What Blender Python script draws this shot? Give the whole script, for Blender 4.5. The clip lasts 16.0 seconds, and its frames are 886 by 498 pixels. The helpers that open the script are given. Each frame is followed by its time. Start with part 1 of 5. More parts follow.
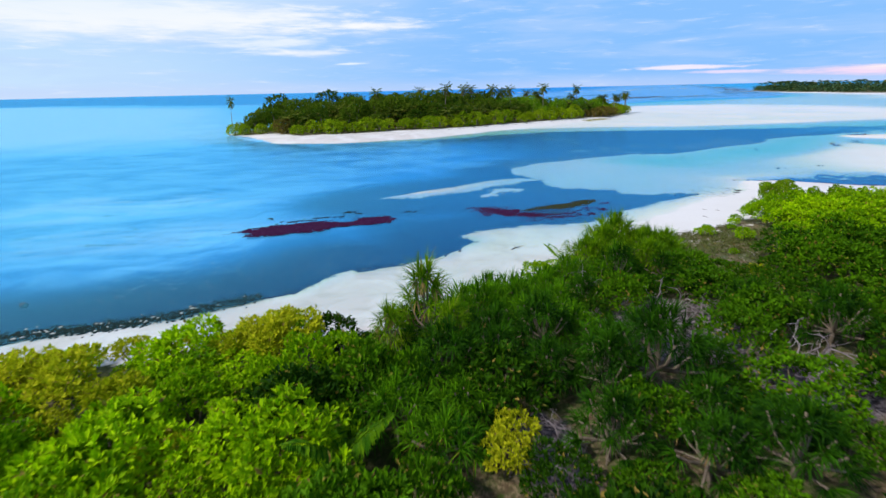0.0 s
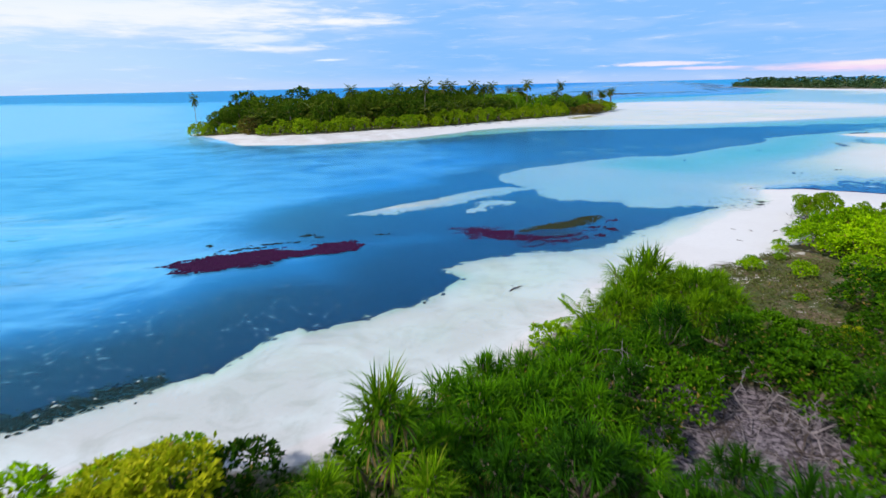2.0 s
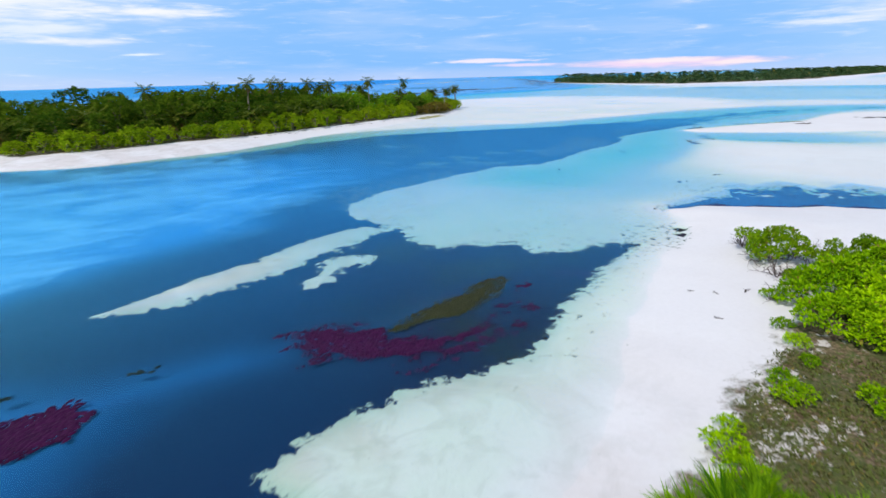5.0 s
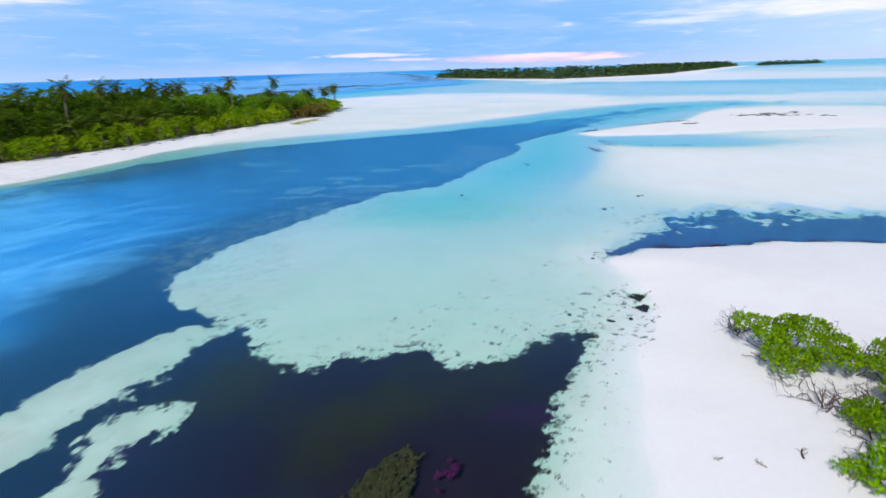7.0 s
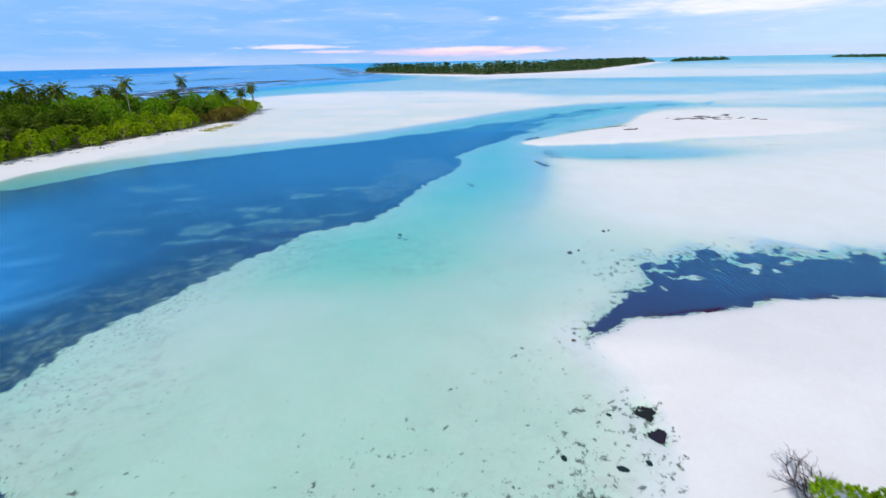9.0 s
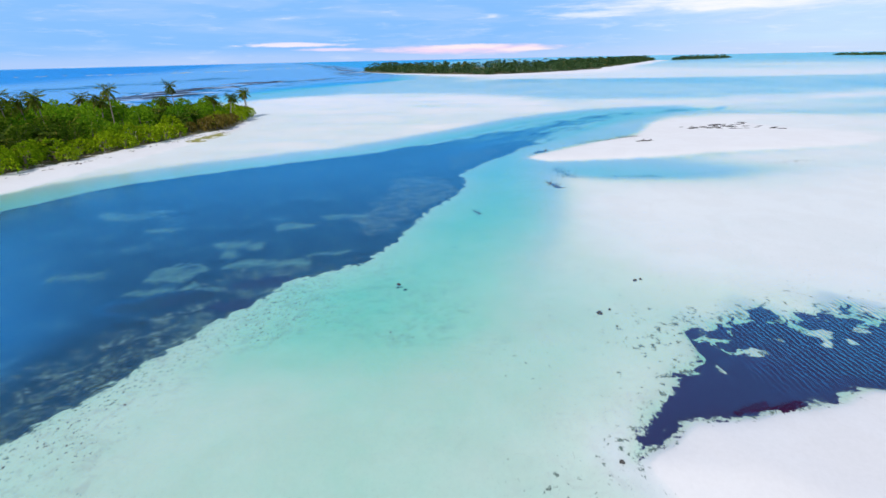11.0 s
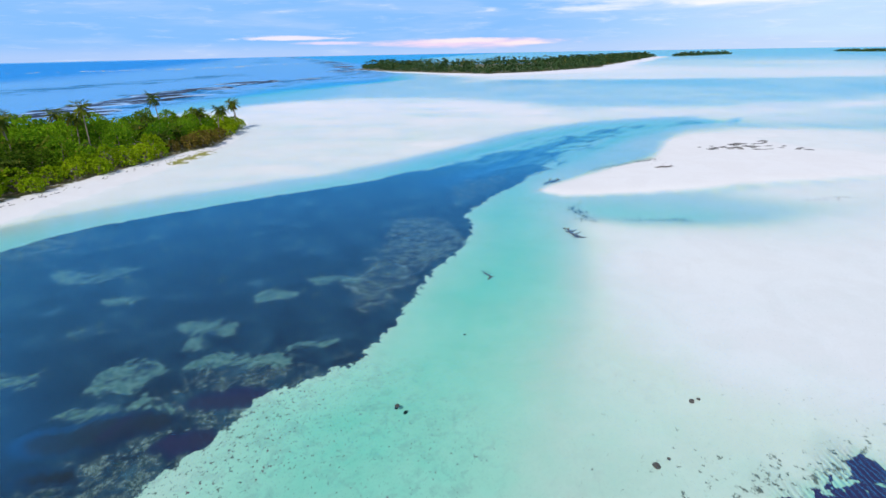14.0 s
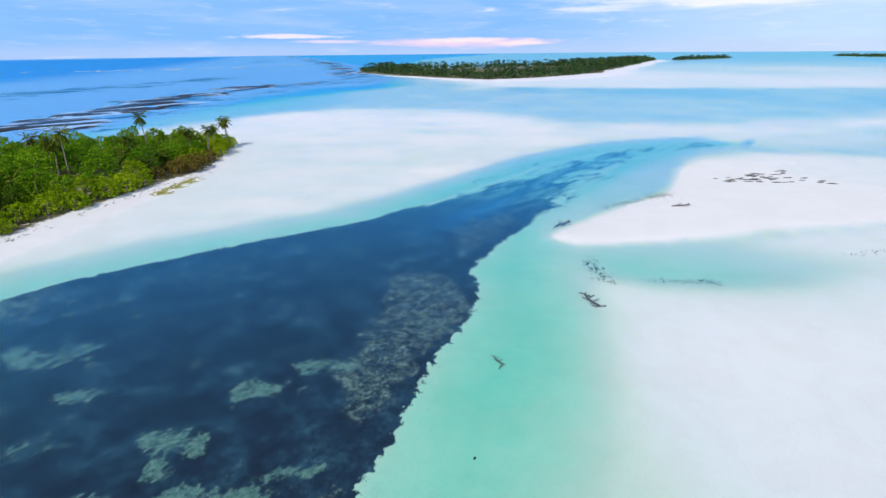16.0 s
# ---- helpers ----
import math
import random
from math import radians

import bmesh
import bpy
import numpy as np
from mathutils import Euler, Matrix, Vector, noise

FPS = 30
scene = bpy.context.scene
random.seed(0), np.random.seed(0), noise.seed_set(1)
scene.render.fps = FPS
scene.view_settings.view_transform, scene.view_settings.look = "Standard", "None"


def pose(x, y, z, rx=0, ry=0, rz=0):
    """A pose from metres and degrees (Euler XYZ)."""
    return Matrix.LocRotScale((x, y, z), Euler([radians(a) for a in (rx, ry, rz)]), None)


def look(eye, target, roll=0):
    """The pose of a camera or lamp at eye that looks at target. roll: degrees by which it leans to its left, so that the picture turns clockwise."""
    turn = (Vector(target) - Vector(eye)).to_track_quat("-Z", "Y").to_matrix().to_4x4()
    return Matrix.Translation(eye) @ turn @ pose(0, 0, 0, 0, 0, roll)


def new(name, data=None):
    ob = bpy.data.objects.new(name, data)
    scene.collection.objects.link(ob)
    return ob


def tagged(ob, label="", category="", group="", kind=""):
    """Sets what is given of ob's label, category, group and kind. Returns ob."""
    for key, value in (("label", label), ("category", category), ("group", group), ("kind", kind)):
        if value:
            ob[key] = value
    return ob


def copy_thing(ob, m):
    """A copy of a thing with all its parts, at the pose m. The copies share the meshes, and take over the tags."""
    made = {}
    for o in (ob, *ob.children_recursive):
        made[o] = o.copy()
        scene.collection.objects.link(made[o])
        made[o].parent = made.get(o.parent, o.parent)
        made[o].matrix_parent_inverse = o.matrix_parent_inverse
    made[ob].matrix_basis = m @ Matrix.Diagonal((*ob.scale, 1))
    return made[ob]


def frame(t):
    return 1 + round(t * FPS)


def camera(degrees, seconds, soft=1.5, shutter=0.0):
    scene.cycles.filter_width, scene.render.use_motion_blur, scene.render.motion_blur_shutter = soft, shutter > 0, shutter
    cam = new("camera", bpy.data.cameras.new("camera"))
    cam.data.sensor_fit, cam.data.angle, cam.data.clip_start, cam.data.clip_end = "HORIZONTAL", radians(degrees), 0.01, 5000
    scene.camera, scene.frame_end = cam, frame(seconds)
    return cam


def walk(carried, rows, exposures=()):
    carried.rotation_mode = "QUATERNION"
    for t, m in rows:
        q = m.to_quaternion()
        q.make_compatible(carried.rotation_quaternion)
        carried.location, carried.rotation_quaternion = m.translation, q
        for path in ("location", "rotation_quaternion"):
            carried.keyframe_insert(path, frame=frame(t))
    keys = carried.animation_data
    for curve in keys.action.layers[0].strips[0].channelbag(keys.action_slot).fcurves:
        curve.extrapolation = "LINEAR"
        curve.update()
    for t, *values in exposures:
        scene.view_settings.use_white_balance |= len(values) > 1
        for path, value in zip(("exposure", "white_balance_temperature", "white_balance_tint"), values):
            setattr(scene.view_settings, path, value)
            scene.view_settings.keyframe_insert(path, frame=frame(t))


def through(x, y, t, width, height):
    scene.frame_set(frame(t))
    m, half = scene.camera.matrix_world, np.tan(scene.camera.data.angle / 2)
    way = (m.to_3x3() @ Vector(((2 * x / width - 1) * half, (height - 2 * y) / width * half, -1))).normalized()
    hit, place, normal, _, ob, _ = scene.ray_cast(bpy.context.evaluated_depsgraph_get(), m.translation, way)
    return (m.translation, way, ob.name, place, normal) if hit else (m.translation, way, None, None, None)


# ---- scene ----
# camera path: seconds, x, y, z, heading, pitch, roll
ROWS = [
    (0.0, -3.92, 15.2, 14.92, -7.95, -17.46, -1.23),
    (0.5, -3.47, 18.03, 14.95, -8.13, -17.57, -1.25),
    (1.0, -3.01, 20.85, 14.94, -8.63, -17.67, -1.22),
    (1.5, -2.5, 23.66, 14.9, -9.24, -17.74, -1.25),
    (2.0, -1.93, 26.59, 14.91, -10.06, -17.87, -1.28),
    (2.5, -1.33, 29.62, 14.87, -11.02, -17.96, -1.29),
    (3.0, -0.61, 33.14, 14.94, -12.68, -18.04, -1.32),
    (3.5, 0.24, 36.64, 14.94, -14.52, -18.14, -1.25),
    (4.0, 1.3, 40.34, 14.98, -18.18, -18.25, -1.31),
    (4.5, 2.68, 44.27, 15.13, -23.25, -18.43, -1.44),
    (7.0, 15.19, 63.86, 16.71, -39.46, -19.48, -1.61),
    (7.5, 17.81, 66.99, 17.26, -44.7, -19.74, -1.55),
    (8.0, 20.11, 69.55, 17.81, -46.62, -19.99, -1.38),
    (8.5, 22.02, 71.82, 18.4, -47.02, -20.2, -1.16),
    (11.0, 30.49, 80.8, 21.18, -47.15, -20.56, -1.2),
    (11.5, 32.04, 82.38, 21.83, -47.18, -20.65, -1.21),
    (12.0, 33.47, 83.82, 22.57, -47.21, -20.77, -1.23),
    (12.5, 34.91, 85.32, 23.42, -47.23, -20.81, -1.19),
    (13.0, 36.33, 86.82, 24.3, -47.25, -20.95, -1.2),
    (13.5, 37.9, 88.47, 25.36, -47.3, -21.08, -1.18),
    (14.0, 39.5, 90.18, 26.48, -47.37, -21.17, -1.08),
    (14.5, 41.11, 91.96, 27.68, -47.49, -21.22, -0.95),
    (15.0, 42.81, 93.83, 29.14, -47.57, -21.28, -0.82),
    (15.5, 44.77, 95.88, 30.78, -47.61, -21.3, -0.71),
    (16.0, 47.02, 98.05, 32.41, -47.66, -21.22, -0.58),
]
cam = camera(81.8, 16.0, soft=1.45, shutter=0.5)
walk(cam, [(t, pose(x, y, z, 90 + p, 0, h) @ pose(0, 0, 0, 0, 0, r)) for t, x, y, z, h, p, r in ROWS])


# ---- node helpers ----
class Nodes:
    """Short hand for building node trees."""

    def __init__(self, tree):
        self.tree = tree
        tree.nodes.clear()

    def add(self, kind, values=(), **settings):
        n = self.tree.nodes.new(kind)
        for k, v in settings.items():
            if k == "operation":
                n.operation = v
            elif k == "blend_type":
                n.blend_type = v
            elif k == "data_type":
                n.data_type = v
            elif k == "attribute_name":
                n.attribute_name = v
            elif k == "feature":
                n.feature = v
        for key, v in dict(values).items():
            self.put(n.inputs[key], v)
        return n

    def put(self, socket, v):
        if isinstance(v, bpy.types.NodeSocket):
            self.tree.links.new(v, socket)
        elif isinstance(v, (tuple, list)) and socket.type == "RGBA" and len(v) == 3:
            socket.default_value = (*v, 1)
        else:
            socket.default_value = v

    def math(self, op, a, b=0.0, c=0.0):
        return self.add("ShaderNodeMath", {0: a, 1: b, 2: c}, operation=op).outputs[0]

    def ramp01(self, v, lo, hi, smooth=True):
        n = self.add("ShaderNodeMapRange", {"Value": v, "From Min": lo, "From Max": hi, "To Min": 0.0, "To Max": 1.0})
        n.interpolation_type = "SMOOTHSTEP" if smooth else "LINEAR"
        return n.outputs[0]

    def mix(self, f, a, b, mode="MIX"):
        n = self.add("ShaderNodeMix", data_type="RGBA", blend_type=mode)
        self.put(n.inputs["Factor"], f)
        self.put(n.inputs[6], a)
        self.put(n.inputs[7], b)
        return n.outputs[2]

    def noise(self, vec, scale, detail=3.0, rough=0.5, distort=0.0):
        n = self.add("ShaderNodeTexNoise", {"Scale": scale, "Detail": detail, "Roughness": rough, "Distortion": distort})
        if vec is not None:
            self.put(n.inputs["Vector"], vec)
        return n.outputs["Fac"]

    def attr(self, name):
        return self.add("ShaderNodeAttribute", attribute_name=name).outputs["Fac"]

    def position(self):
        return self.add("ShaderNodeNewGeometry").outputs["Position"]

    def scaled(self, vec, s):
        n = self.add("ShaderNodeVectorMath", operation="MULTIPLY")
        self.put(n.inputs[0], vec)
        n.inputs[1].default_value = s
        return n.outputs[0]

    def colours(self, f, stops):
        n = self.add("ShaderNodeValToRGB", {"Fac": f})
        e = n.color_ramp.elements
        while len(e) < len(stops):
            e.new(0.5)
        for el, (p, c) in zip(e, stops):
            el.position, el.color = p, (*c, 1)
        return n.outputs["Color"]

    def bump(self, h, strength, distance):
        return self.add("ShaderNodeBump", {"Strength": strength, "Distance": distance, "Height": h}).outputs["Normal"]


# ---- sky and sun ----
SUN_AZ, SUN_EL = -112.0, 46.0
world = bpy.data.worlds.new("sky")
scene.world = world
world.use_nodes = True
w = Nodes(world.node_tree)
sky = w.add("ShaderNodeTexSky")
sky.sky_type, sky.sun_disc = "NISHITA", False
sky.sun_elevation, sky.sun_rotation = radians(SUN_EL), radians(SUN_AZ)
gen = w.add("ShaderNodeTexCoord").outputs["Generated"]
xyz = w.add("ShaderNodeSeparateXYZ", {0: gen}).outputs
az = w.math("MULTIPLY", w.math("ARCTAN2", xyz[0], xyz[1]), 57.2958)
el = w.math("MULTIPLY", w.math("ARCSINE", xyz[2]), 57.2958)
flat = w.add("ShaderNodeCombineXYZ", {0: w.math("MULTIPLY", az, 0.045), 1: w.math("MULTIPLY", el, 0.34)}).outputs[0]
streak = w.noise(flat, 1.6, 5.0, 0.55, 0.4)
wisps = w.noise(flat, 5.0, 4.0, 0.6, 0.3)
frays = w.noise(flat, 14.0, 5.0, 0.65, 0.6)
# the overcast veil: blue grey, paler to the west and east, faintly pink at the horizon
west = w.ramp01(az, 14.0, -32.0)
east = w.ramp01(az, 52.0, 84.0)
pale = w.math("MULTIPLY", w.math("ADD", west, east), w.ramp01(el, 14.0, 0.0))
veil = w.mix(pale, (0.255, 0.54, 1.0), (0.60, 0.80, 1.0))
veil = w.mix(w.math("MULTIPLY", w.ramp01(streak, 0.42, 0.68), 0.45), veil, (0.50, 0.68, 1.0))
veil = w.mix(w.math("MULTIPLY", w.ramp01(el, 1.4, 0.0), 0.5), veil, (0.60, 0.70, 0.98))


def cloud(base, a, e, sa, se, colour, lo, hi):
    """A bank of cloud at azimuth a and elevation e, frayed by the noise."""
    u = w.math("POWER", w.math("DIVIDE", w.math("SUBTRACT", az, a), sa), 2.0)
    v = w.math("POWER", w.math("DIVIDE", w.math("SUBTRACT", el, e), se), 2.0)
    g = w.math("EXPONENT", w.math("MULTIPLY", w.math("ADD", u, v), -1.0))
    g = w.math("ADD", g, w.math("MULTIPLY", w.math("SUBTRACT", wisps, 0.5), 1.3))
    g = w.math("ADD", g, w.math("MULTIPLY", w.math("SUBTRACT", frays, 0.5), 0.3))
    return w.mix(w.ramp01(g, lo, hi), base, colour)


veil = cloud(veil, -22.0, 6.4, 21.0, 1.9, (0.93, 0.96, 1.0), 0.05, 1.2)
veil = cloud(veil, -20.0, 6.9, 19.0, 1.3, (0.97, 0.98, 1.0), 0.2, 1.05)
veil = cloud(veil, -9.0, 4.6, 7.0, 0.9, (0.78, 0.88, 1.0), 0.3, 1.1)
veil = cloud(veil, -6.0, 3.7, 5.5, 0.42, (0.90, 0.94, 1.0), 0.25, 1.25)
veil = cloud(veil, 1.0, 6.2, 8.0, 0.5, (0.97, 0.98, 1.0), 0.2, 1.15)
veil = cloud(veil, -1.3, 2.6, 2.2, 0.16, (0.80, 0.90, 1.0), 0.4, 1.0)
veil = cloud(veil, 33.0, 1.45, 5.5, 0.27, (0.88, 0.84, 1.0), 0.35, 0.85)
veil = cloud(veil, 35.5, 0.95, 4.5, 0.2, (0.80, 0.74, 1.0), 0.35, 1.0)
veil = cloud(veil, 50.0, 0.72, 10.5, 0.55, (0.90, 0.72, 0.95), 0.25, 1.0)
veil = cloud(veil, 50.0, 1.0, 4.5, 0.38, (0.98, 0.86, 0.94), 0.35, 1.0)
veil = cloud(veil, 56.0, 0.62, 4.5, 0.22, (0.98, 0.84, 0.92), 0.35, 1.0)
veil = cloud(veil, 76.0, 4.3, 13.0, 1.0, (0.97, 0.98, 1.0), 0.0, 1.15)
veil = cloud(veil, 63.0, 3.7, 6.0, 0.35, (0.80, 0.88, 1.0), 0.3, 1.0)
# higher up the veil breaks into bright cloud, with clear sky between
clear_sky = w.mix(1.0, sky.outputs[0], (0.085, 0.095, 0.12), "MULTIPLY")
high = w.mix(w.ramp01(w.noise(gen, 2.6, 5.0, 0.55), 0.44, 0.62), clear_sky, (0.47, 0.50, 0.54))
lower = w.mix(w.math("MULTIPLY", west, w.ramp01(el, 4.0, 9.0)), veil, (0.80, 0.90, 1.0))
dome = w.mix(w.ramp01(el, 24.0, 52.0), lower, high)
back = w.add("ShaderNodeBackground", {"Color": dome, "Strength": 1.0})
w.tree.links.new(back.outputs[0], w.add("ShaderNodeOutputWorld").inputs[0])

sun = new("sun", bpy.data.lights.new("sun", "SUN"))
sun.data.energy, sun.data.angle, sun.data.color = 3.8, radians(5), (1.0, 0.95, 0.87)
sun.matrix_basis = look((0, 0, 60), (60 * -math.sin(radians(SUN_AZ)), -60 * math.cos(radians(SUN_AZ)), 60 - 60 * math.tan(radians(SUN_EL))))
scene.view_settings.exposure = 0.0


# ---- materials ----
def material(name):
    m = bpy.data.materials.new(name)
    m.use_nodes = True
    return m, Nodes(m.node_tree)


def finish(n, shader):
    n.tree.links.new(shader, n.add("ShaderNodeOutputMaterial").inputs[0])


def principled(n, colour, rough=0.6, normal=None, spec=0.3, **more):
    p = n.add("ShaderNodeBsdfPrincipled", {"Base Color": colour, "Roughness": rough, "Specular IOR Level": spec})
    if normal is not None:
        n.put(p.inputs["Normal"], normal)
    for k, v in more.items():
        n.put(p.inputs[k.replace("_", " ")], v)
    return p.outputs[0]


def ground_material():
    """Coral sand, wet sand, sea bed seen through clear water, weed beds, and the scrub's litter floor."""
    m, n = material("coral_sand_and_sea_bed")
    pos = n.position()
    z = n.add("ShaderNodeSeparateXYZ", {0: pos}).outputs[2]
    big = n.noise(pos, 0.045, 4.0, 0.55)
    mid = n.noise(pos, 0.5, 4.0, 0.6)
    fine = n.noise(pos, 3.2, 4.0, 0.65)
    grain = n.noise(pos, 22.0, 3.0, 0.6)
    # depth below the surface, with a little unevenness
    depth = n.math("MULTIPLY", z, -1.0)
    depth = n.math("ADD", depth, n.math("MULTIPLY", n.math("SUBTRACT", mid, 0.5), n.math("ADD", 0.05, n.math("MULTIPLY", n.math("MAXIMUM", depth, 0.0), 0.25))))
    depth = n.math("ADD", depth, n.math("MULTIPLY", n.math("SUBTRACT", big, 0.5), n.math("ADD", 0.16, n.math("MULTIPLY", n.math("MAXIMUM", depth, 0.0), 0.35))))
    # the water's absorption is put into the bed colour by depth
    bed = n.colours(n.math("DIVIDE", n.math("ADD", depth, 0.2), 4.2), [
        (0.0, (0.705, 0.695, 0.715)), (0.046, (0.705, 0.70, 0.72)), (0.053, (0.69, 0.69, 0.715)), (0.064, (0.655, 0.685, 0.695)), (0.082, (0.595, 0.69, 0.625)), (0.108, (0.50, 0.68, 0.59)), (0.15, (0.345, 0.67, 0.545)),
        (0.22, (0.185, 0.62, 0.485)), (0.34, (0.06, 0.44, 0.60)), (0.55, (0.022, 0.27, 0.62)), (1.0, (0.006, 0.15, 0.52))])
    sandy = n.math("SUBTRACT", 1.0, n.math("MULTIPLY", n.math("ADD", n.math("MULTIPLY", fine, 0.10), n.math("MULTIPLY", grain, 0.08)), 1.0))
    bed = n.mix(1.0, bed, n.add("ShaderNodeCombineXYZ", {0: sandy, 1: sandy, 2: sandy}).outputs[0], "MULTIPLY")
    stain = n.math("MULTIPLY", n.ramp01(n.noise(pos, 0.12, 4.0, 0.6, 0.8), 0.40, 0.60), n.math("SUBTRACT", 0.8, n.math("MULTIPLY", n.ramp01(n.add("ShaderNodeSeparateXYZ", {0: pos}).outputs[0], 8.0, 32.0), 0.62)))
    bed = n.mix(stain, bed, n.mix(1.0, bed, (0.86, 0.82, 0.80), "MULTIPLY"))
    bed = n.mix(n.math("MULTIPLY", n.ramp01(n.noise(pos, 0.33, 5.0, 0.65, 1.2), 0.48, 0.64), n.math("SUBTRACT", 0.7, n.math("MULTIPLY", n.ramp01(n.add("ShaderNodeSeparateXYZ", {0: pos}).outputs[0], 8.0, 32.0), 0.62))), bed, n.mix(1.0, bed, (0.83, 0.845, 0.825), "MULTIPLY"))
    # weed beds
    weed = n.attr("weed")
    edge = n.math("ADD", weed, n.math("MULTIPLY", n.math("SUBTRACT", n.noise(pos, 0.9, 5.0, 0.65), 0.5), 3.8))
    edge = n.math("ADD", edge, n.math("MULTIPLY", n.math("SUBTRACT", fine, 0.5), 0.8))
    lain = n.add("ShaderNodeMapping", {"Vector": pos, "Rotation": (0, 0, radians(-32)), "Scale": (0.22, 1.0, 1.0)}).outputs[0]
    edge = n.math("ADD", edge, n.math("MULTIPLY", n.attr("reef"), n.math("MULTIPLY", n.math("SUBTRACT", n.noise(lain, 0.085, 6.0, 0.7, 0.5), 0.54), 130.0)))
    # the channel's head dissolves into streaks, the eastern pool into lace
    head = n.attr("head")
    drawn = n.add("ShaderNodeMapping", {"Vector": pos, "Rotation": (0, 0, radians(-22)), "Scale": (0.3, 1.0, 1.0)}).outputs[0]
    edge = n.math("ADD", edge, n.math("MULTIPLY", head, n.math("MULTIPLY", n.math("SUBTRACT", n.noise(drawn, 0.22, 6.0, 0.68, 0.6), n.math("ADD", 0.46, n.math("MULTIPLY", head, 0.09))), 70.0)))
    lace = n.ramp01(n.noise(n.scaled(pos, (1.0, 1.0, 1.0)), 0.48, 3.0, 0.55, 1.0), 0.50, 0.60)
    edge = n.math("SUBTRACT", edge, n.math("MULTIPLY", lace, n.math("MULTIPLY", n.attr("lace"), 5.0)))
    inweed = n.ramp01(edge, -0.10, n.math("ADD", 0.18, n.math("MULTIPLY", head, 9.0)))
    tone = n.attr("tone")
    # blue of light scattered in deep water, put into the weed colour
    deepcol = n.mix(n.ramp01(weed, 6.0, 17.0), (0.001, 0.024, 0.085), (0.007, 0.21, 0.60))
    darkcol = n.mix(n.ramp01(n.noise(pos, 0.11, 3.0, 0.5), 0.42, 0.62), (0.009, 0.008, 0.022), (0.014, 0.019, 0.008))
    darkcol = n.mix(n.math("MULTIPLY", n.ramp01(n.noise(pos, 0.16, 2.0, 0.5, 0.5), 0.55, 0.75), 0.8), darkcol, (0.022, 0.009, 0.046))
    weedcol = n.mix(tone, deepcol, darkcol)
    patchy = n.math("ADD", n.math("MULTIPLY", n.noise(pos, 0.22, 6.0, 0.68, 0.2), 0.75), n.math("MULTIPLY", n.noise(pos, 1.8, 4.0, 0.75), 0.25))
    bedded = n.colours(patchy, [(0.38, (0.007, 0.016, 0.036)), (0.50, (0.010, 0.030, 0.060)), (0.58, (0.017, 0.056, 0.096)), (0.66, (0.050, 0.130, 0.165))])
    weedcol = n.mix(n.attr("channel"), weedcol, bedded)
    # coarse coral rubble where the weed thins
    crumbs = n.noise(pos, 2.1, 5.0, 0.85)
    rubble = n.ramp01(n.math("ADD", n.attr("rubble"), n.math("MULTIPLY", n.math("SUBTRACT", n.noise(pos, 0.8, 8.0, 0.80), 0.5), 4.6)), 0.66, 1.25)
    rubble = n.math("MULTIPLY", rubble, n.ramp01(n.attr("rubble"), 0.05, 0.4))
    weedcol = n.mix(n.math("MULTIPLY", rubble, 0.9), weedcol, n.mix(n.ramp01(crumbs, 0.43, 0.60), (0.012, 0.042, 0.052), (0.185, 0.280, 0.260)))
    thin = n.ramp01(n.math("ADD", n.attr("thin"), n.math("MULTIPLY", n.math("SUBTRACT", n.noise(n.scaled(pos, (0.8, 1.2, 1.0)), 0.75, 8.0, 0.80), 0.5), 4.4)), 0.62, 1.05)
    thin = n.math("MULTIPLY", thin, n.ramp01(n.attr("thin"), 0.08, 0.4))
    # bed paled in the west: shallows, plus reflected sky put into the colour
    pale = n.ramp01(n.math("ADD", n.math("MULTIPLY", n.attr("pale"), 0.6), n.math("MULTIPLY", n.noise(n.scaled(pos, (0.5, 1.0, 1.0)), 0.13, 6.0, 0.7, 0.8), 1.5)), 0.78, 1.42)
    pale = n.math("MULTIPLY", n.math("MULTIPLY", pale, n.ramp01(n.attr("pale"), 0.0, 0.3)), n.math("SUBTRACT", 1.0, n.math("MULTIPLY", n.attr("channel"), 0.93)))
    weedcol = n.mix(pale, weedcol, (0.15, 0.53, 0.90))
    # white glare on the western water, painted into the bed colour
    wisp = n.noise(n.scaled(pos, (0.35, 1.0, 1.0)), 0.16, 6.0, 0.68, 0.9)
    weedcol = n.mix(n.math("MULTIPLY", n.math("MULTIPLY", n.attr("sheen"), 0.6), n.ramp01(wisp, 0.42, 0.60)), weedcol, (0.46, 0.72, 0.90))
    weedcol = n.mix(n.ramp01(n.math("ADD", n.attr("shoal"), n.math("MULTIPLY", n.math("SUBTRACT", big, 0.5), 0.8)), 0.15, 1.0), weedcol, (0.42, 0.68, 0.84))
    strands = n.ramp01(n.noise(n.scaled(pos, (0.34, 1.3, 1.0)), 0.62, 5.0, 0.7, 0.5), 0.60, 0.66)
    weedcol = n.mix(n.math("MULTIPLY", strands, n.math("MAXIMUM", n.math("MULTIPLY", n.attr("pale"), 0.25), n.math("MULTIPLY", n.attr("sheen"), 0.9))), weedcol, (0.010, 0.060, 0.10))
    weedcol = n.mix(n.math("MULTIPLY", thin, 0.85), weedcol, n.mix(n.ramp01(crumbs, 0.38, 0.60), (0.040, 0.125, 0.125), (0.140, 0.280, 0.245)))
    # eastern pool's rippled sky reflection painted as purple-blue; purple hollows share it
    weedcol = n.mix(n.math("MULTIPLY", n.attr("pond"), 0.8), weedcol, (0.034, 0.036, 0.125))
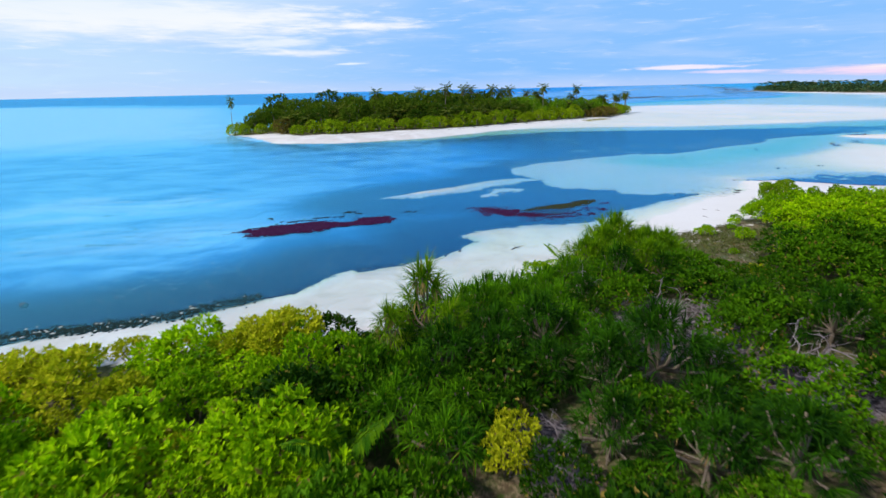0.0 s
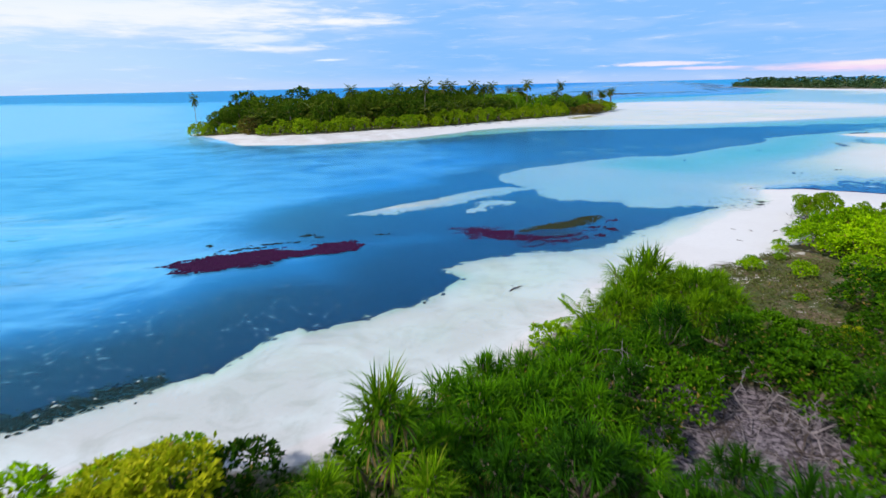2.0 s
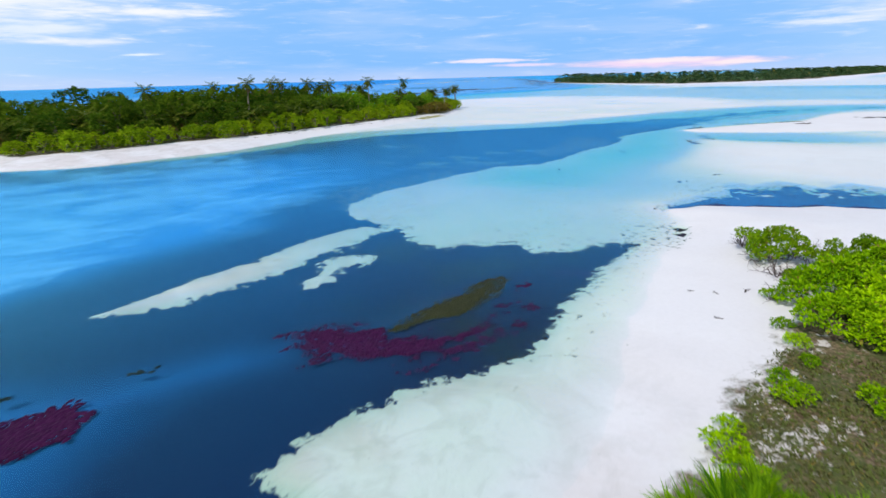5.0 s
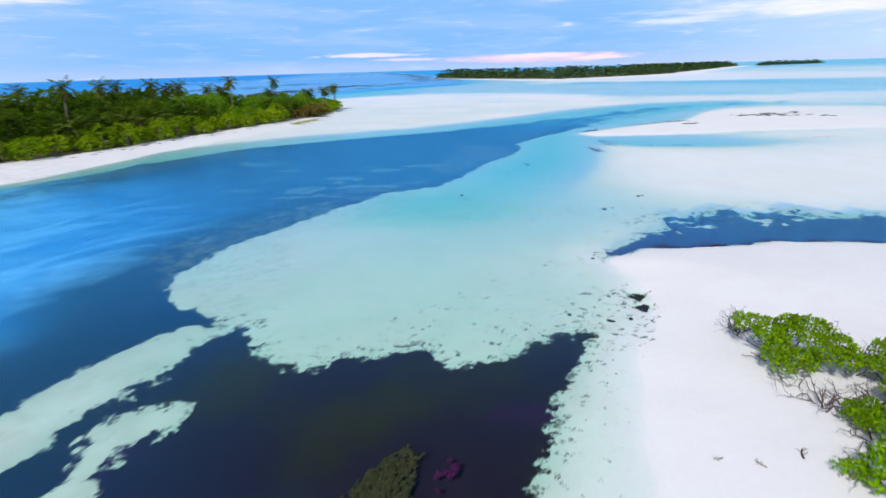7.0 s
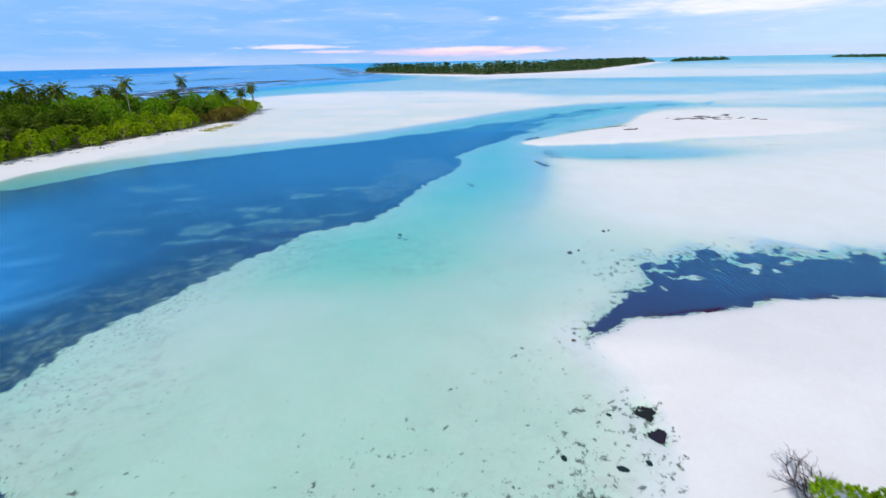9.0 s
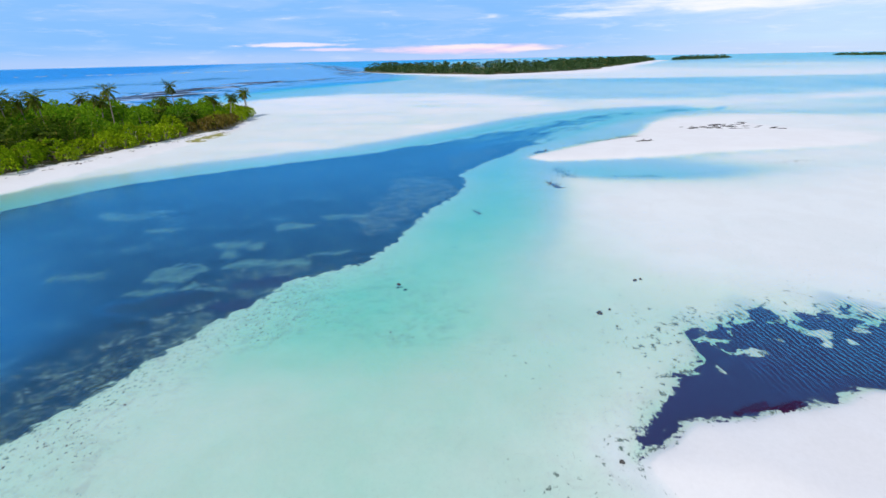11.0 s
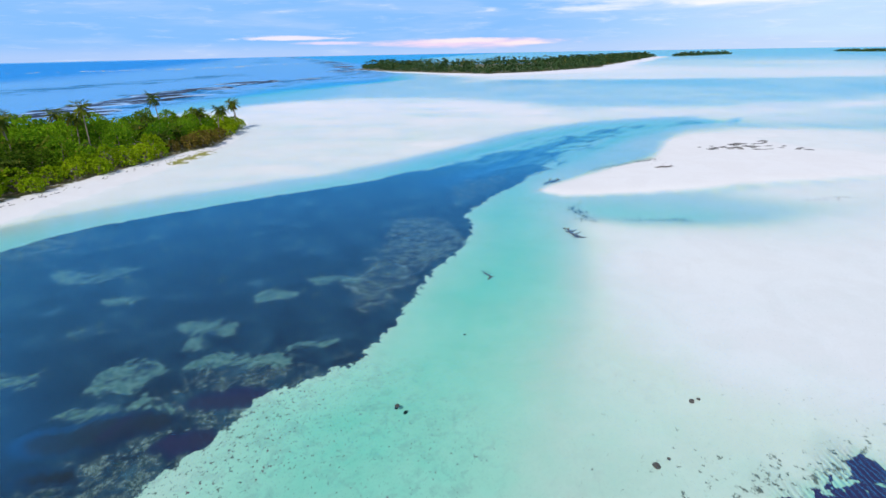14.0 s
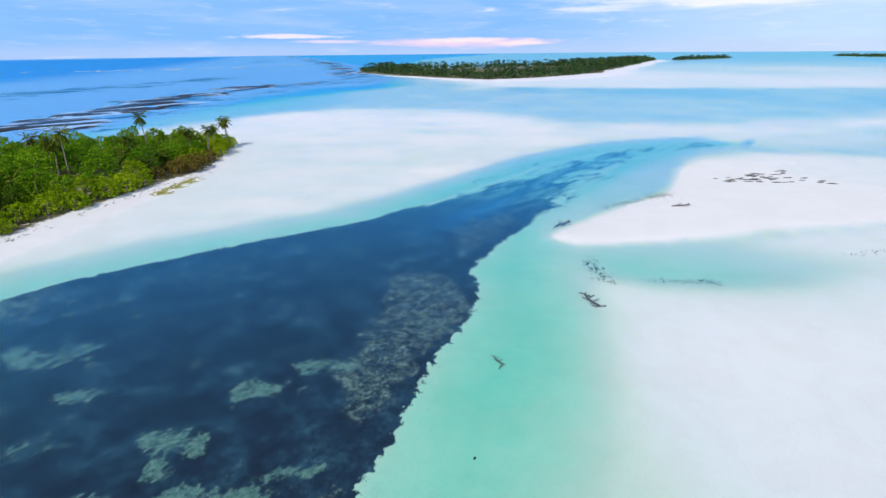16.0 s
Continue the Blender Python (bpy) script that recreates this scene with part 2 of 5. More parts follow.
    weedcol = n.mix(n.math("MULTIPLY", n.ramp01(head, 0.0, 0.5), 0.75), weedcol, n.mix(n.ramp01(n.noise(drawn, 0.35, 6.0, 0.75), 0.42, 0.60), (0.010, 0.090, 0.145), (0.10, 0.34, 0.35)))
    # sky's blue reflection painted into far flats; the sea outside is mixed to azure
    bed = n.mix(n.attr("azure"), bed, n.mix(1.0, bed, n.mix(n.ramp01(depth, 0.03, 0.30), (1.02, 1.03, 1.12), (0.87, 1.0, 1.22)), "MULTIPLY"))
    outside = n.math("ADD", n.attr("outside"), n.math("MULTIPLY", n.math("SUBTRACT", n.noise(lain, 0.03, 5.0, 0.6), 0.5), 0.9))
    bed = n.mix(n.math("MULTIPLY", n.ramp01(outside, 0.2, 0.9), n.attr("outside")), bed, n.mix(n.noise(lain, 0.05, 5.0, 0.65), (0.13, 0.32, 0.64), (0.36, 0.53, 0.77)))
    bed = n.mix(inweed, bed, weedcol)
    # loose clumps of weed and dead leaves on the pale shelf
    near = n.math("MULTIPLY", n.attr("clumps"), n.math("SUBTRACT", 1.0, inweed))
    spots = n.ramp01(n.math("ADD", n.noise(pos, 1.5, 5.0, 0.74, 0.1), n.math("MULTIPLY", near, 0.16)), 0.70, 0.75)
    bed = n.mix(n.math("MULTIPLY", spots, n.ramp01(near, 0.02, 0.25)), bed, (0.12, 0.16, 0.14))
    # finer scraps and dead coral, some of them rusty, thickest beside the weed
    strewn = n.math("MULTIPLY", n.attr("specks"), n.math("SUBTRACT", 1.0, inweed))
    scraps = n.ramp01(n.math("ADD", n.noise(pos, 3.3, 3.0, 0.65, 0.2), n.math("MULTIPLY", strewn, 0.15)), 0.735, 0.80)
    scrapcol = n.mix(n.ramp01(n.noise(pos, 0.35, 2.0), 0.45, 0.60), (0.10, 0.16, 0.135), (0.125, 0.115, 0.125))
    grimy = n.math("MULTIPLY", n.ramp01(n.noise(pos, 0.85, 6.0, 0.72, 0.6), 0.47, 0.66), n.ramp01(strewn, 0.08, 0.7))
    bed = n.mix(n.math("MULTIPLY", grimy, 0.75), bed, n.mix(1.0, bed, (0.84, 0.77, 0.83), "MULTIPLY"))
    bed = n.mix(n.math("MULTIPLY", scraps, n.ramp01(strewn, 0.03, 0.3)), bed, scrapcol)
    # pale blue flecks scattered over the western shallows
    fleck = n.math("MULTIPLY", n.ramp01(n.noise(n.scaled(pos, (0.8, 1.1, 1.0)), 1.9, 4.0, 0.68, 0.3), 0.59, 0.68), n.attr("flecks"))
    bed = n.mix(n.math("MULTIPLY", fleck, 0.8), bed, (0.34, 0.60, 0.76))
    # litter floor and herbs of the scrub, toned dark to carry shade between plants
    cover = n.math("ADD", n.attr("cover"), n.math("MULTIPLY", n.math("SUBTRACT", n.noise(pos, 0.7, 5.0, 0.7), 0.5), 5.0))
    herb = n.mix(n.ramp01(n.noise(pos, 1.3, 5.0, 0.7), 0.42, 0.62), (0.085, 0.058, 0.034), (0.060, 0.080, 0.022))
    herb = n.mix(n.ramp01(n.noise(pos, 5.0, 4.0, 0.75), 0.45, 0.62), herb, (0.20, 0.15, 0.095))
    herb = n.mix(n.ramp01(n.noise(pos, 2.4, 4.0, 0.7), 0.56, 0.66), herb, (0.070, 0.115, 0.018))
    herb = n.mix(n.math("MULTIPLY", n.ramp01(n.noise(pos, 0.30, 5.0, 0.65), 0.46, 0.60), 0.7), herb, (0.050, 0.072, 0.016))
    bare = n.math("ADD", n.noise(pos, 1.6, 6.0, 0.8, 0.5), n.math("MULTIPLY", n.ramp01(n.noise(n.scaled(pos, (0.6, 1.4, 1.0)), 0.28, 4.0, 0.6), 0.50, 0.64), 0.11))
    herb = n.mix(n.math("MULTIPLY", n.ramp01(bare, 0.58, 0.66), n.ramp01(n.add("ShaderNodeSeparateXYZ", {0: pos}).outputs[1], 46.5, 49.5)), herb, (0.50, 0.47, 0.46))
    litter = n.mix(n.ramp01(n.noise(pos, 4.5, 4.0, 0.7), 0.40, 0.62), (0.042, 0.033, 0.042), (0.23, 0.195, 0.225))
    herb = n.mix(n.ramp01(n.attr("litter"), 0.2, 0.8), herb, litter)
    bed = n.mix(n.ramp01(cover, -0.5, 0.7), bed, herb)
    rough = n.math("ADD", 0.75, n.math("MULTIPLY", fine, 0.2))
    relief = n.math("ADD", n.math("MULTIPLY", n.noise(pos, 1.6, 4.0, 0.6), 1.0), n.math("MULTIPLY", grain, 0.25))
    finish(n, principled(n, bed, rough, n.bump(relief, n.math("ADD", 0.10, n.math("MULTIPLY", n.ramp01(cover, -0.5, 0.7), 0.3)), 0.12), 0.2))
    return m


def water_material():
    """Clear lagoon water: what lies below shows through, the sky is mirrored by its gloss."""
    m, n = material("clear_lagoon_water")
    pos = n.position()
    turned = n.add("ShaderNodeMapping", {"Vector": pos, "Rotation": (0, 0, radians(32)), "Scale": (0.45, 1.6, 1.0)}).outputs[0]
    swell = n.noise(turned, 0.9, 3.0, 0.55, 0.4)
    calm = n.ramp01(n.noise(pos, 0.02, 4.0, 0.6, 0.6), 0.40, 0.62)
    # a breeze ruffles the eastern pool into short parallel crests
    far_off = n.add("ShaderNodeVectorMath", {0: pos, 1: (84.0, 80.0, 0.0)}, operation="DISTANCE").outputs["Value"]
    breeze = n.math("MULTIPLY", n.ramp01(far_off, 27.0, 9.0), n.ramp01(n.attr("depth"), 0.15, 0.40))
    crests = n.add("ShaderNodeTexWave", {"Vector": n.add("ShaderNodeMapping", {"Vector": pos, "Rotation": (0, 0, radians(-135))}).outputs[0], "Scale": 0.72, "Distortion": 5.0, "Detail": 3.0, "Detail Scale": 0.8}).outputs["Fac"]
    h = n.math("ADD", swell, n.math("MULTIPLY", crests, n.math("MULTIPLY", breeze, 0.75)))
    normal = n.bump(h, n.math("ADD", 0.03, n.math("ADD", n.math("MULTIPLY", calm, 0.05), n.math("MULTIPLY", breeze, 0.30))), 0.35)
    fres = n.add("ShaderNodeFresnel", {"IOR": 1.333, "Normal": normal}).outputs[0]
    gloss = n.add("ShaderNodeBsdfGlossy", {"Color": (0.15, 0.70, 1.0), "Roughness": 0.24, "Normal": normal}).outputs[0]
    clear = n.add("ShaderNodeBsdfTransparent", {"Color": (0.965, 0.985, 0.985)}).outputs[0]
    mixed = n.add("ShaderNodeMixShader", {0: n.math("MULTIPLY", n.math("MINIMUM", n.math("MAXIMUM", n.math("SUBTRACT", n.math("MULTIPLY", fres, 1.75), 0.045), 0.0), 0.48), n.ramp01(n.attr("depth"), 0.01, 0.27)), 1: clear, 2: gloss}).outputs[0]
    finish(n, mixed)
    return m


def leaf_material(name, dark, light, rough=0.45, through=0.28, spec=0.35):
    """Foliage that varies leaf by leaf and plant by plant, with light passing through the blades."""
    m, n = material(name)
    geo = n.add("ShaderNodeNewGeometry").outputs["Random Per Island"]
    ob = n.add("ShaderNodeObjectInfo").outputs["Random"]
    f = n.math("ADD", n.math("MULTIPLY", geo, 0.55), n.math("MULTIPLY", ob, 0.45))
    c = n.mix(n.math("POWER", f, 1.5), dark, light)
    c = n.mix(n.ramp01(geo, 0.955, 0.985), c, (0.22, 0.16, 0.035))
    p = principled(n, c, rough, None, spec)
    t = n.add("ShaderNodeBsdfTranslucent", {"Color": n.mix(1.0, c, (1.05, 1.40, 0.5), "MULTIPLY")}).outputs[0]
    finish(n, n.add("ShaderNodeMixShader", {0: through, 1: p, 2: t}).outputs[0])
    return m


def bark_material(name, dark, light):
    m, n = material(name)
    pos = n.position()
    f = n.noise(n.scaled(pos, (6.0, 6.0, 14.0)), 1.0, 4.0, 0.7)
    c = n.mix(f, dark, light)
    c = n.mix(n.math("MULTIPLY", n.add("ShaderNodeObjectInfo").outputs["Random"], 0.35), c, (0.05, 0.04, 0.035))
    finish(n, principled(n, c, 0.85, n.bump(f, 0.5, 0.03), 0.15))
    return m


SAND = ground_material()
WATER = water_material()
SHRUB_LEAF = leaf_material("beach_cabbage_leaf", (0.070, 0.195, 0.001), (0.450, 0.670, 0.002), 0.6, 0.24, 0.05)
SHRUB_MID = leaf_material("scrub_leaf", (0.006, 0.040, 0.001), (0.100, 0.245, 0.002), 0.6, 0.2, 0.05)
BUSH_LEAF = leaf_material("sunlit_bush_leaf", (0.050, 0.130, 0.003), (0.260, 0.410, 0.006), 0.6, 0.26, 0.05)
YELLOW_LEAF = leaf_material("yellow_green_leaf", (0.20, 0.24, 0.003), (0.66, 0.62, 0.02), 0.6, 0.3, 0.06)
# shade of the thicket is put into this leaf colour
SHADED_LEAF = leaf_material("shade_dark_leaf", (0.002, 0.019, 0.001), (0.040, 0.115, 0.001), 0.6, 0.12, 0.05)
# same blade in three tones: shade and sunlight are put into the colour
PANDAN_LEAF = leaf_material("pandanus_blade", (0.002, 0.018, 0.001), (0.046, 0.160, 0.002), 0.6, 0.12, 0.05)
PANDAN_SUNLIT = leaf_material("sun_painted_blade", (0.024, 0.095, 0.002), (0.250, 0.430, 0.004), 0.6, 0.26, 0.05)
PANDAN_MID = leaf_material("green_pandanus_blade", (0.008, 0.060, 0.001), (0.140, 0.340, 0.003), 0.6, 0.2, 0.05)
PANDAN_DRY = leaf_material("withered_pandanus_blade", (0.16, 0.10, 0.03), (0.36, 0.25, 0.07), 0.7, 0.2)
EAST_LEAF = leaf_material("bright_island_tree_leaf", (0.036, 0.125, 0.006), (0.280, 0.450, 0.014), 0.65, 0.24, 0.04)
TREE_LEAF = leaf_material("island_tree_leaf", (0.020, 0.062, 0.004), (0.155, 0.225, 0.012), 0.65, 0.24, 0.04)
FRINGE_LEAF = leaf_material("island_shrub_leaf", (0.115, 0.205, 0.004), (0.380, 0.460, 0.010), 0.65, 0.26, 0.04)
PALM_LEAF = leaf_material("coconut_leaflet", (0.030, 0.065, 0.006), (0.200, 0.225, 0.022), 0.55, 0.26, 0.07)
DRY_FROND = leaf_material("dry_frond", (0.14, 0.075, 0.025), (0.30, 0.17, 0.06), 0.7, 0.15)
BROWNED_LEAF = leaf_material("browned_leaf", (0.060, 0.055, 0.010), (0.270, 0.190, 0.040), 0.65, 0.2, 0.04)
# haze of distance is put into this bluish grey-green
FAR_LEAF = leaf_material("far_forest_leaf", (0.030, 0.066, 0.034), (0.070, 0.125, 0.046), 0.7, 0.25, 0.1)
BARK = bark_material("grey_brown_bark", (0.10, 0.075, 0.055), (0.24, 0.20, 0.16))
PALM_BARK = bark_material("palm_trunk_bark", (0.16, 0.13, 0.10), (0.34, 0.29, 0.24))
DEAD_WOOD = bark_material("bleached_dead_wood", (0.15, 0.125, 0.14), (0.38, 0.335, 0.36))
DARK_WOOD = bark_material("dark_driftwood", (0.05, 0.04, 0.04), (0.14, 0.11, 0.10))


# ---- plan: outlines in metres, x east, y north, water level at z 0 ----
DRY_LAND = [(-120, 30), (-60, 40), (-30, 46), (-15, 46.8), (-6, 46.2), (0, 49.2), (6.1, 51.4), (9.8, 55.7), (14.7, 59.7), (24, 64.8), (29.5, 70), (41, 76.6), (46.2, 79),
            (50.4, 81.4), (52.6, 84.6), (54.3, 88.3), (57.7, 87.7), (60, 87.1), (63, 83.7), (66.4, 81.6), (71, 78.6), (77, 72.5), (95, 55), (130, 20), (200, -60), (200, -160), (-200, -160), (-200, 20)]
DEEP = [(-400, -100), (-120, 36), (-60, 45), (-28, 48.8), (-16, 51.7), (-10.5, 54.3), (-8.2, 57), (-6.4, 58.8), (-5.6, 57.8), (1.3, 60.2), (4.5, 62.8), (6.3, 65), (5.3, 67.4),
        (6.9, 68.8), (14, 69.8), (20.5, 69.3), (25.5, 71.8), (29.3, 75.1), (35.2, 78), (39, 79.2), (42.3, 80.7), (40, 82.2), (35, 82.5), (32, 84.4), (32.4, 87), (28.3, 89.6),
        (25.4, 90.4), (24.2, 92.6), (24.5, 98.4), (22, 105.8), (23.2, 111.6), (30, 117), (44, 121.7), (55.5, 125.8), (64, 123.6), (77, 129.5)]
DEEP_NORTH = [(99, 138.5), (105, 145.3), (122, 150), (142, 152.5), (170, 157), (205, 160), (240, 150), (268, 134), (256, 156), (222, 176), (185, 182), (142, 179), (112, 178), (82, 186), (58, 190), (40, 186), (12, 174.5), (-13, 171.5), (-31, 177), (-54, 219), (-90, 270), (-400, 300)]
POOL = [(54.4, 88.4), (57.6, 89.3), (61.6, 89.5), (63.5, 89.6), (67.5, 90.2), (74.5, 90.6), (79, 88), (83, 83), (86, 77), (100, 62), (96, 56), (77.5, 73), (71, 79), (66.4, 82), (63, 84), (60, 87.4), (57.7, 88)]
SAND_BAR_WEST = [(-2.5, 89.4), (1.9, 91.7), (7.1, 94.6), (11.5, 96.5), (17.3, 100.6), (21.5, 101), (24.5, 98.8), (22.3, 97.6), (18, 94.7), (15.5, 94), (12.5, 92.6), (5.5, 88.9), (-0.4, 88.2)]
SAND_PATCH = [(11.6, 87.2), (13.4, 89.2), (14.8, 91.6), (17.2, 92.6), (18.4, 91.4), (17.9, 89.9), (15.9, 89.2), (13.8, 87.4), (12.2, 86.4)]
RED_WEST = [(-18.7, 72.8), (-18.3, 74.2), (-16.8, 74.2), (-14.8, 75.4), (-12.5, 76.2), (-10.1, 76.3), (-7.1, 75.2), (-5.1, 76.7), (-2.5, 77.1), (-0.2, 75.6), (-1.7, 73.7), (-4.5, 73), (-6.9, 73), (-10.3, 71.9), (-13.1, 71.1), (-15, 70.5), (-16.9, 71.1)]
RED_EAST = [(9.4, 78.1), (10.7, 79.2), (11.9, 78.6), (13.1, 77.7), (15, 77.3), (14.9, 75.6), (16.3, 74.6), (18.4, 74.2), (20, 74), (21.5, 74.1), (19.8, 71.9), (18.7, 71.4), (16.6, 71.3), (13.9, 72.2), (11.8, 73.8), (9.7, 75.5)]
OLIVE = [(15.6, 76), (17.3, 77.5), (19.1, 78.3), (21.5, 78.8), (23.6, 79.5), (25.9, 80.1), (23.3, 77.6), (20.9, 75.9), (19.7, 75.4), (18, 75.9)]
RED_POOL = [(62, 85.8), (63.6, 85.2), (65, 84), (66.2, 82.6), (65.4, 82.6), (64.2, 83.4), (62.8, 84.6)]
WRACK = [(-60, 43.8), (-40, 46.4), (-27, 49.4), (-23.5, 49.6), (-20.3, 50.1), (-18, 50.9), (-15.5, 52.1), (-12.7, 53.4)]
FLAT_EAST = [(112, 124), (100, 115), (88, 103), (84, 94), (88, 82), (108, 58), (160, 15), (230, -40), (280, 10), (205, 48), (150, 90), (130, 102), (118, 117)]
SAND_SPIT = [(124.5, 142.5), (142, 142.3), (168, 137.5), (178, 140), (198, 146), (226, 147), (247, 137), (268, 92), (320, 20), (400, -60), (330, -70), (240, 40), (181, 90), (155, 112.5), (136, 126.3), (125.5, 136.5)]
LAGOON_SPIT = [(121, 136.5), (115.5, 127), (120, 117), (131, 103.5), (150, 92.5), (205, 50), (238, 42), (180, 92), (155, 112), (136, 125.5), (125, 135)]
MINT = [(46, 116), (52, 108), (60, 107), (70, 111), (85, 115), (101, 122), (113, 131), (122, 139), (126, 150), (106, 147), (99, 139), (77, 130), (64, 124), (55, 126)]
CHANNEL = [(125, 150), (165, 158), (205, 164), (240, 152), (275, 116), (310, 78), (330, 92), (292, 138), (252, 168), (205, 184), (150, 185), (118, 176)]
FLAT_NORTH = [(140, 345), (112, 318), (110, 300), (92, 262), (58, 232), (36, 208), (60, 194), (82, 189), (112, 182), (142, 186), (205, 188), (256, 172), (310, 132), (390, 70), (430, 75), (350, 118), (292, 172), (258, 215),
              (276, 290), (243, 352), (206, 374), (172, 364)]
TURQ_NORTH = [(175, 365), (225, 400), (330, 460), (410, 400), (462, 250), (440, 80), (480, 60), (540, 240), (470, 400), (400, 500), (300, 540), (200, 480), (130, 400)]
ISLAND = [(-55, 222), (-44, 196), (-30, 178), (-13, 172.5), (16, 179.5), (43, 200), (60, 210), (75, 220), (90, 231), (105, 242), (119, 257), (138, 286), (146, 298), (141, 303), (120, 312), (92, 322), (40, 318), (-12, 296), (-46, 262)]
ISLAND_WOOD = [(-53, 215), (-45, 206), (-34, 202), (-25, 188.5), (-18, 190), (-8, 189.5), (1, 194), (12, 196.5), (23, 200), (35, 206.5), (47, 214), (58, 219), (72, 228), (86, 236.5), (97, 243), (110, 249.5), (120, 261), (130, 276), (140, 290), (120, 304), (92, 315), (40, 311), (-10, 289), (-44, 257)]
FAR_SAND = [(445, 412), (477, 336), (521, 258), (620, 120), (900, 60), (1500, 150), (2300, 400), (1900, 560), (1700, 720), (864, 476), (746, 434), (536, 462), (525, 560), (480, 480)]
FAR_WOOD = [(620, 815), (562, 650), (538, 474), (605, 449), (746, 443), (864, 485), (1250, 590), (1670, 716), (1640, 790), (1000, 700), (800, 800), (700, 860)]
WEST_SHOAL = [(-50, 212), (-130, 190), (-320, 160), (-900, 250), (-1500, 800), (-500, 900), (-160, 600), (-75, 290)]
REEF_LINE = [(-3000, -900), (-700, 120), (-200, 330), (86, 425), (150, 475), (215, 545), (317, 606), (420, 600), (480, 655), (620, 860), (900, 1250), (1700, 2600), (3000, 4900), (-4900, 4900), (-4900, -900)]
SCRUB = [(-120, 22), (-60, 34), (-30, 43.5), (-20, 43.2), (-11, 46.2), (-4, 44.6), (0, 47), (5.5, 49.6), (10, 53.6), (15.5, 57), (20.8, 58.3), (26.7, 60.3), (33.2, 62), (36.5, 63.6), (39.5, 64.5), (44, 64.2), (50, 62.5), (60, 60), (75, 52), (100, 20), (160, -60), (-160, -60)]


# ---- relief of land and sea bed ----
TABLE = np.random.RandomState(7).rand(256, 256)


def vnoise(x, y, scale, octaves=4, seed=0):
    """Smooth fractal noise, about -0.5 to 0.5."""
    total, amp, norm = np.zeros_like(x, dtype=float), 1.0, 0.0
    for o in range(octaves):
        u, v = x * scale * 2 ** o + 17.3 * (o + seed), y * scale * 2 ** o + 9.1 * (o + seed)
        i, j = np.floor(u).astype(int), np.floor(v).astype(int)
        a, b = u - i, v - j
        a, b = a * a * (3 - 2 * a), b * b * (3 - 2 * b)
        t = TABLE[i % 256, j % 256] * (1 - a) * (1 - b) + TABLE[(i + 1) % 256, j % 256] * a * (1 - b)
        t += TABLE[i % 256, (j + 1) % 256] * (1 - a) * b + TABLE[(i + 1) % 256, (j + 1) % 256] * a * b
        total, norm, amp = total + amp * (t - 0.5), norm + amp, amp * 0.55
    return total / norm


def inside(poly, x, y):
    """Signed distance to an outline in metres, positive inside it."""
    best, odd = np.full(x.shape, 1e18), np.zeros(x.shape, bool)
    for (ax, ay), (bx, by) in zip(poly, poly[1:] + poly[:1]):
        ex, ey = bx - ax, by - ay
        t = np.clip(((x - ax) * ex + (y - ay) * ey) / (ex * ex + ey * ey), 0, 1)
        best = np.minimum(best, (x - ax - t * ex) ** 2 + (y - ay - t * ey) ** 2)
        if ay != by:
            odd ^= ((ay > y) != (by > y)) & (x < (y - ay) / (by - ay) * ex + ax)
    return np.where(odd, 1, -1) * np.sqrt(best)


def step(v, lo, hi):
    t = np.clip((v - lo) / (hi - lo), 0, 1)
    return t * t * (3 - 2 * t)


LAGOON_EAST = [(92, 300), (105, 372), (160, 425), (240, 455), (320, 480), (420, 500), (500, 620), (640, 790), (1700, 1700), (4950, 3600), (4950, -4950), (-4950, -4950), (-4950, -300), (-400, -100), (-400, 200), (-90, 240), (-54, 215), (-30, 185), (60, 240)]


# pale windows in the channel's weed: x, y, half length, half width, strength
WINDOWS = [(58, 141.2, 3.2, 1.5, 1), (55.4, 139.4, 1.3, 2.2, 1), (48.5, 138.6, 3.7, 2.1, 1), (46.9, 133, 5.6, 1.1, 1), (56.5, 133.4, 5.0, 1.5, 1), (63.4, 129.6, 4.4, 1.0, 0.9), (66.9, 142.1, 3.2, 2.4, 1), (72.9, 142.4, 3.6, 2.0, 1),
           (54.2, 166.9, 5.2, 2.2, 0.9), (53.5, 156.7, 3.0, 1.0, 0.9), (63.9, 154.4, 3.0, 1.3, 0.55), (66, 166.4, 6.0, 1.2, 0.7), (48.9, 150.2, 4.0, 1.8, 0.6), (41.5, 145.6, 3.0, 1.6, 0.8), (73.5, 179.5, 7, 2.6, 0.55), (82, 175.5, 6, 2.2, 0.5), (62, 177, 7, 2.6, 0.55)]
# dark hollows beside the shelf: x, y, half length, half width, how purple
HOLLOWS = [(53.6, 127.6, 4.0, 1.3, 1), (48.6, 125.3, 2.2, 1.1, 1), (46.8, 130.7, 3.5, 1.2, 0.3), (42.9, 132.5, 3.3, 1.4, 0.15), (41.3, 128.9, 2.1, 0.8, 0.1)]
# coral rubble at the channel's eastern elbow and towards its head
RUBBLE_BED = [(97, 156), (103, 147), (97.5, 138), (91, 135.5), (81.5, 132.5), (73.5, 129), (70, 131), (72.5, 137), (74, 141.5), (80, 142.5), (86, 147), (92, 152)]
RUBBLE_HEAD = [(106, 148), (118, 151), (131, 153), (136, 160), (126, 164), (113, 158)]
# weedy ponds at the sand point, and sand showing through the eastern pool
PONDS = [(49.3, 81.9, 0.8, 0.5, 1), (47.7, 80.7, 0.5, 0.5, 1)]
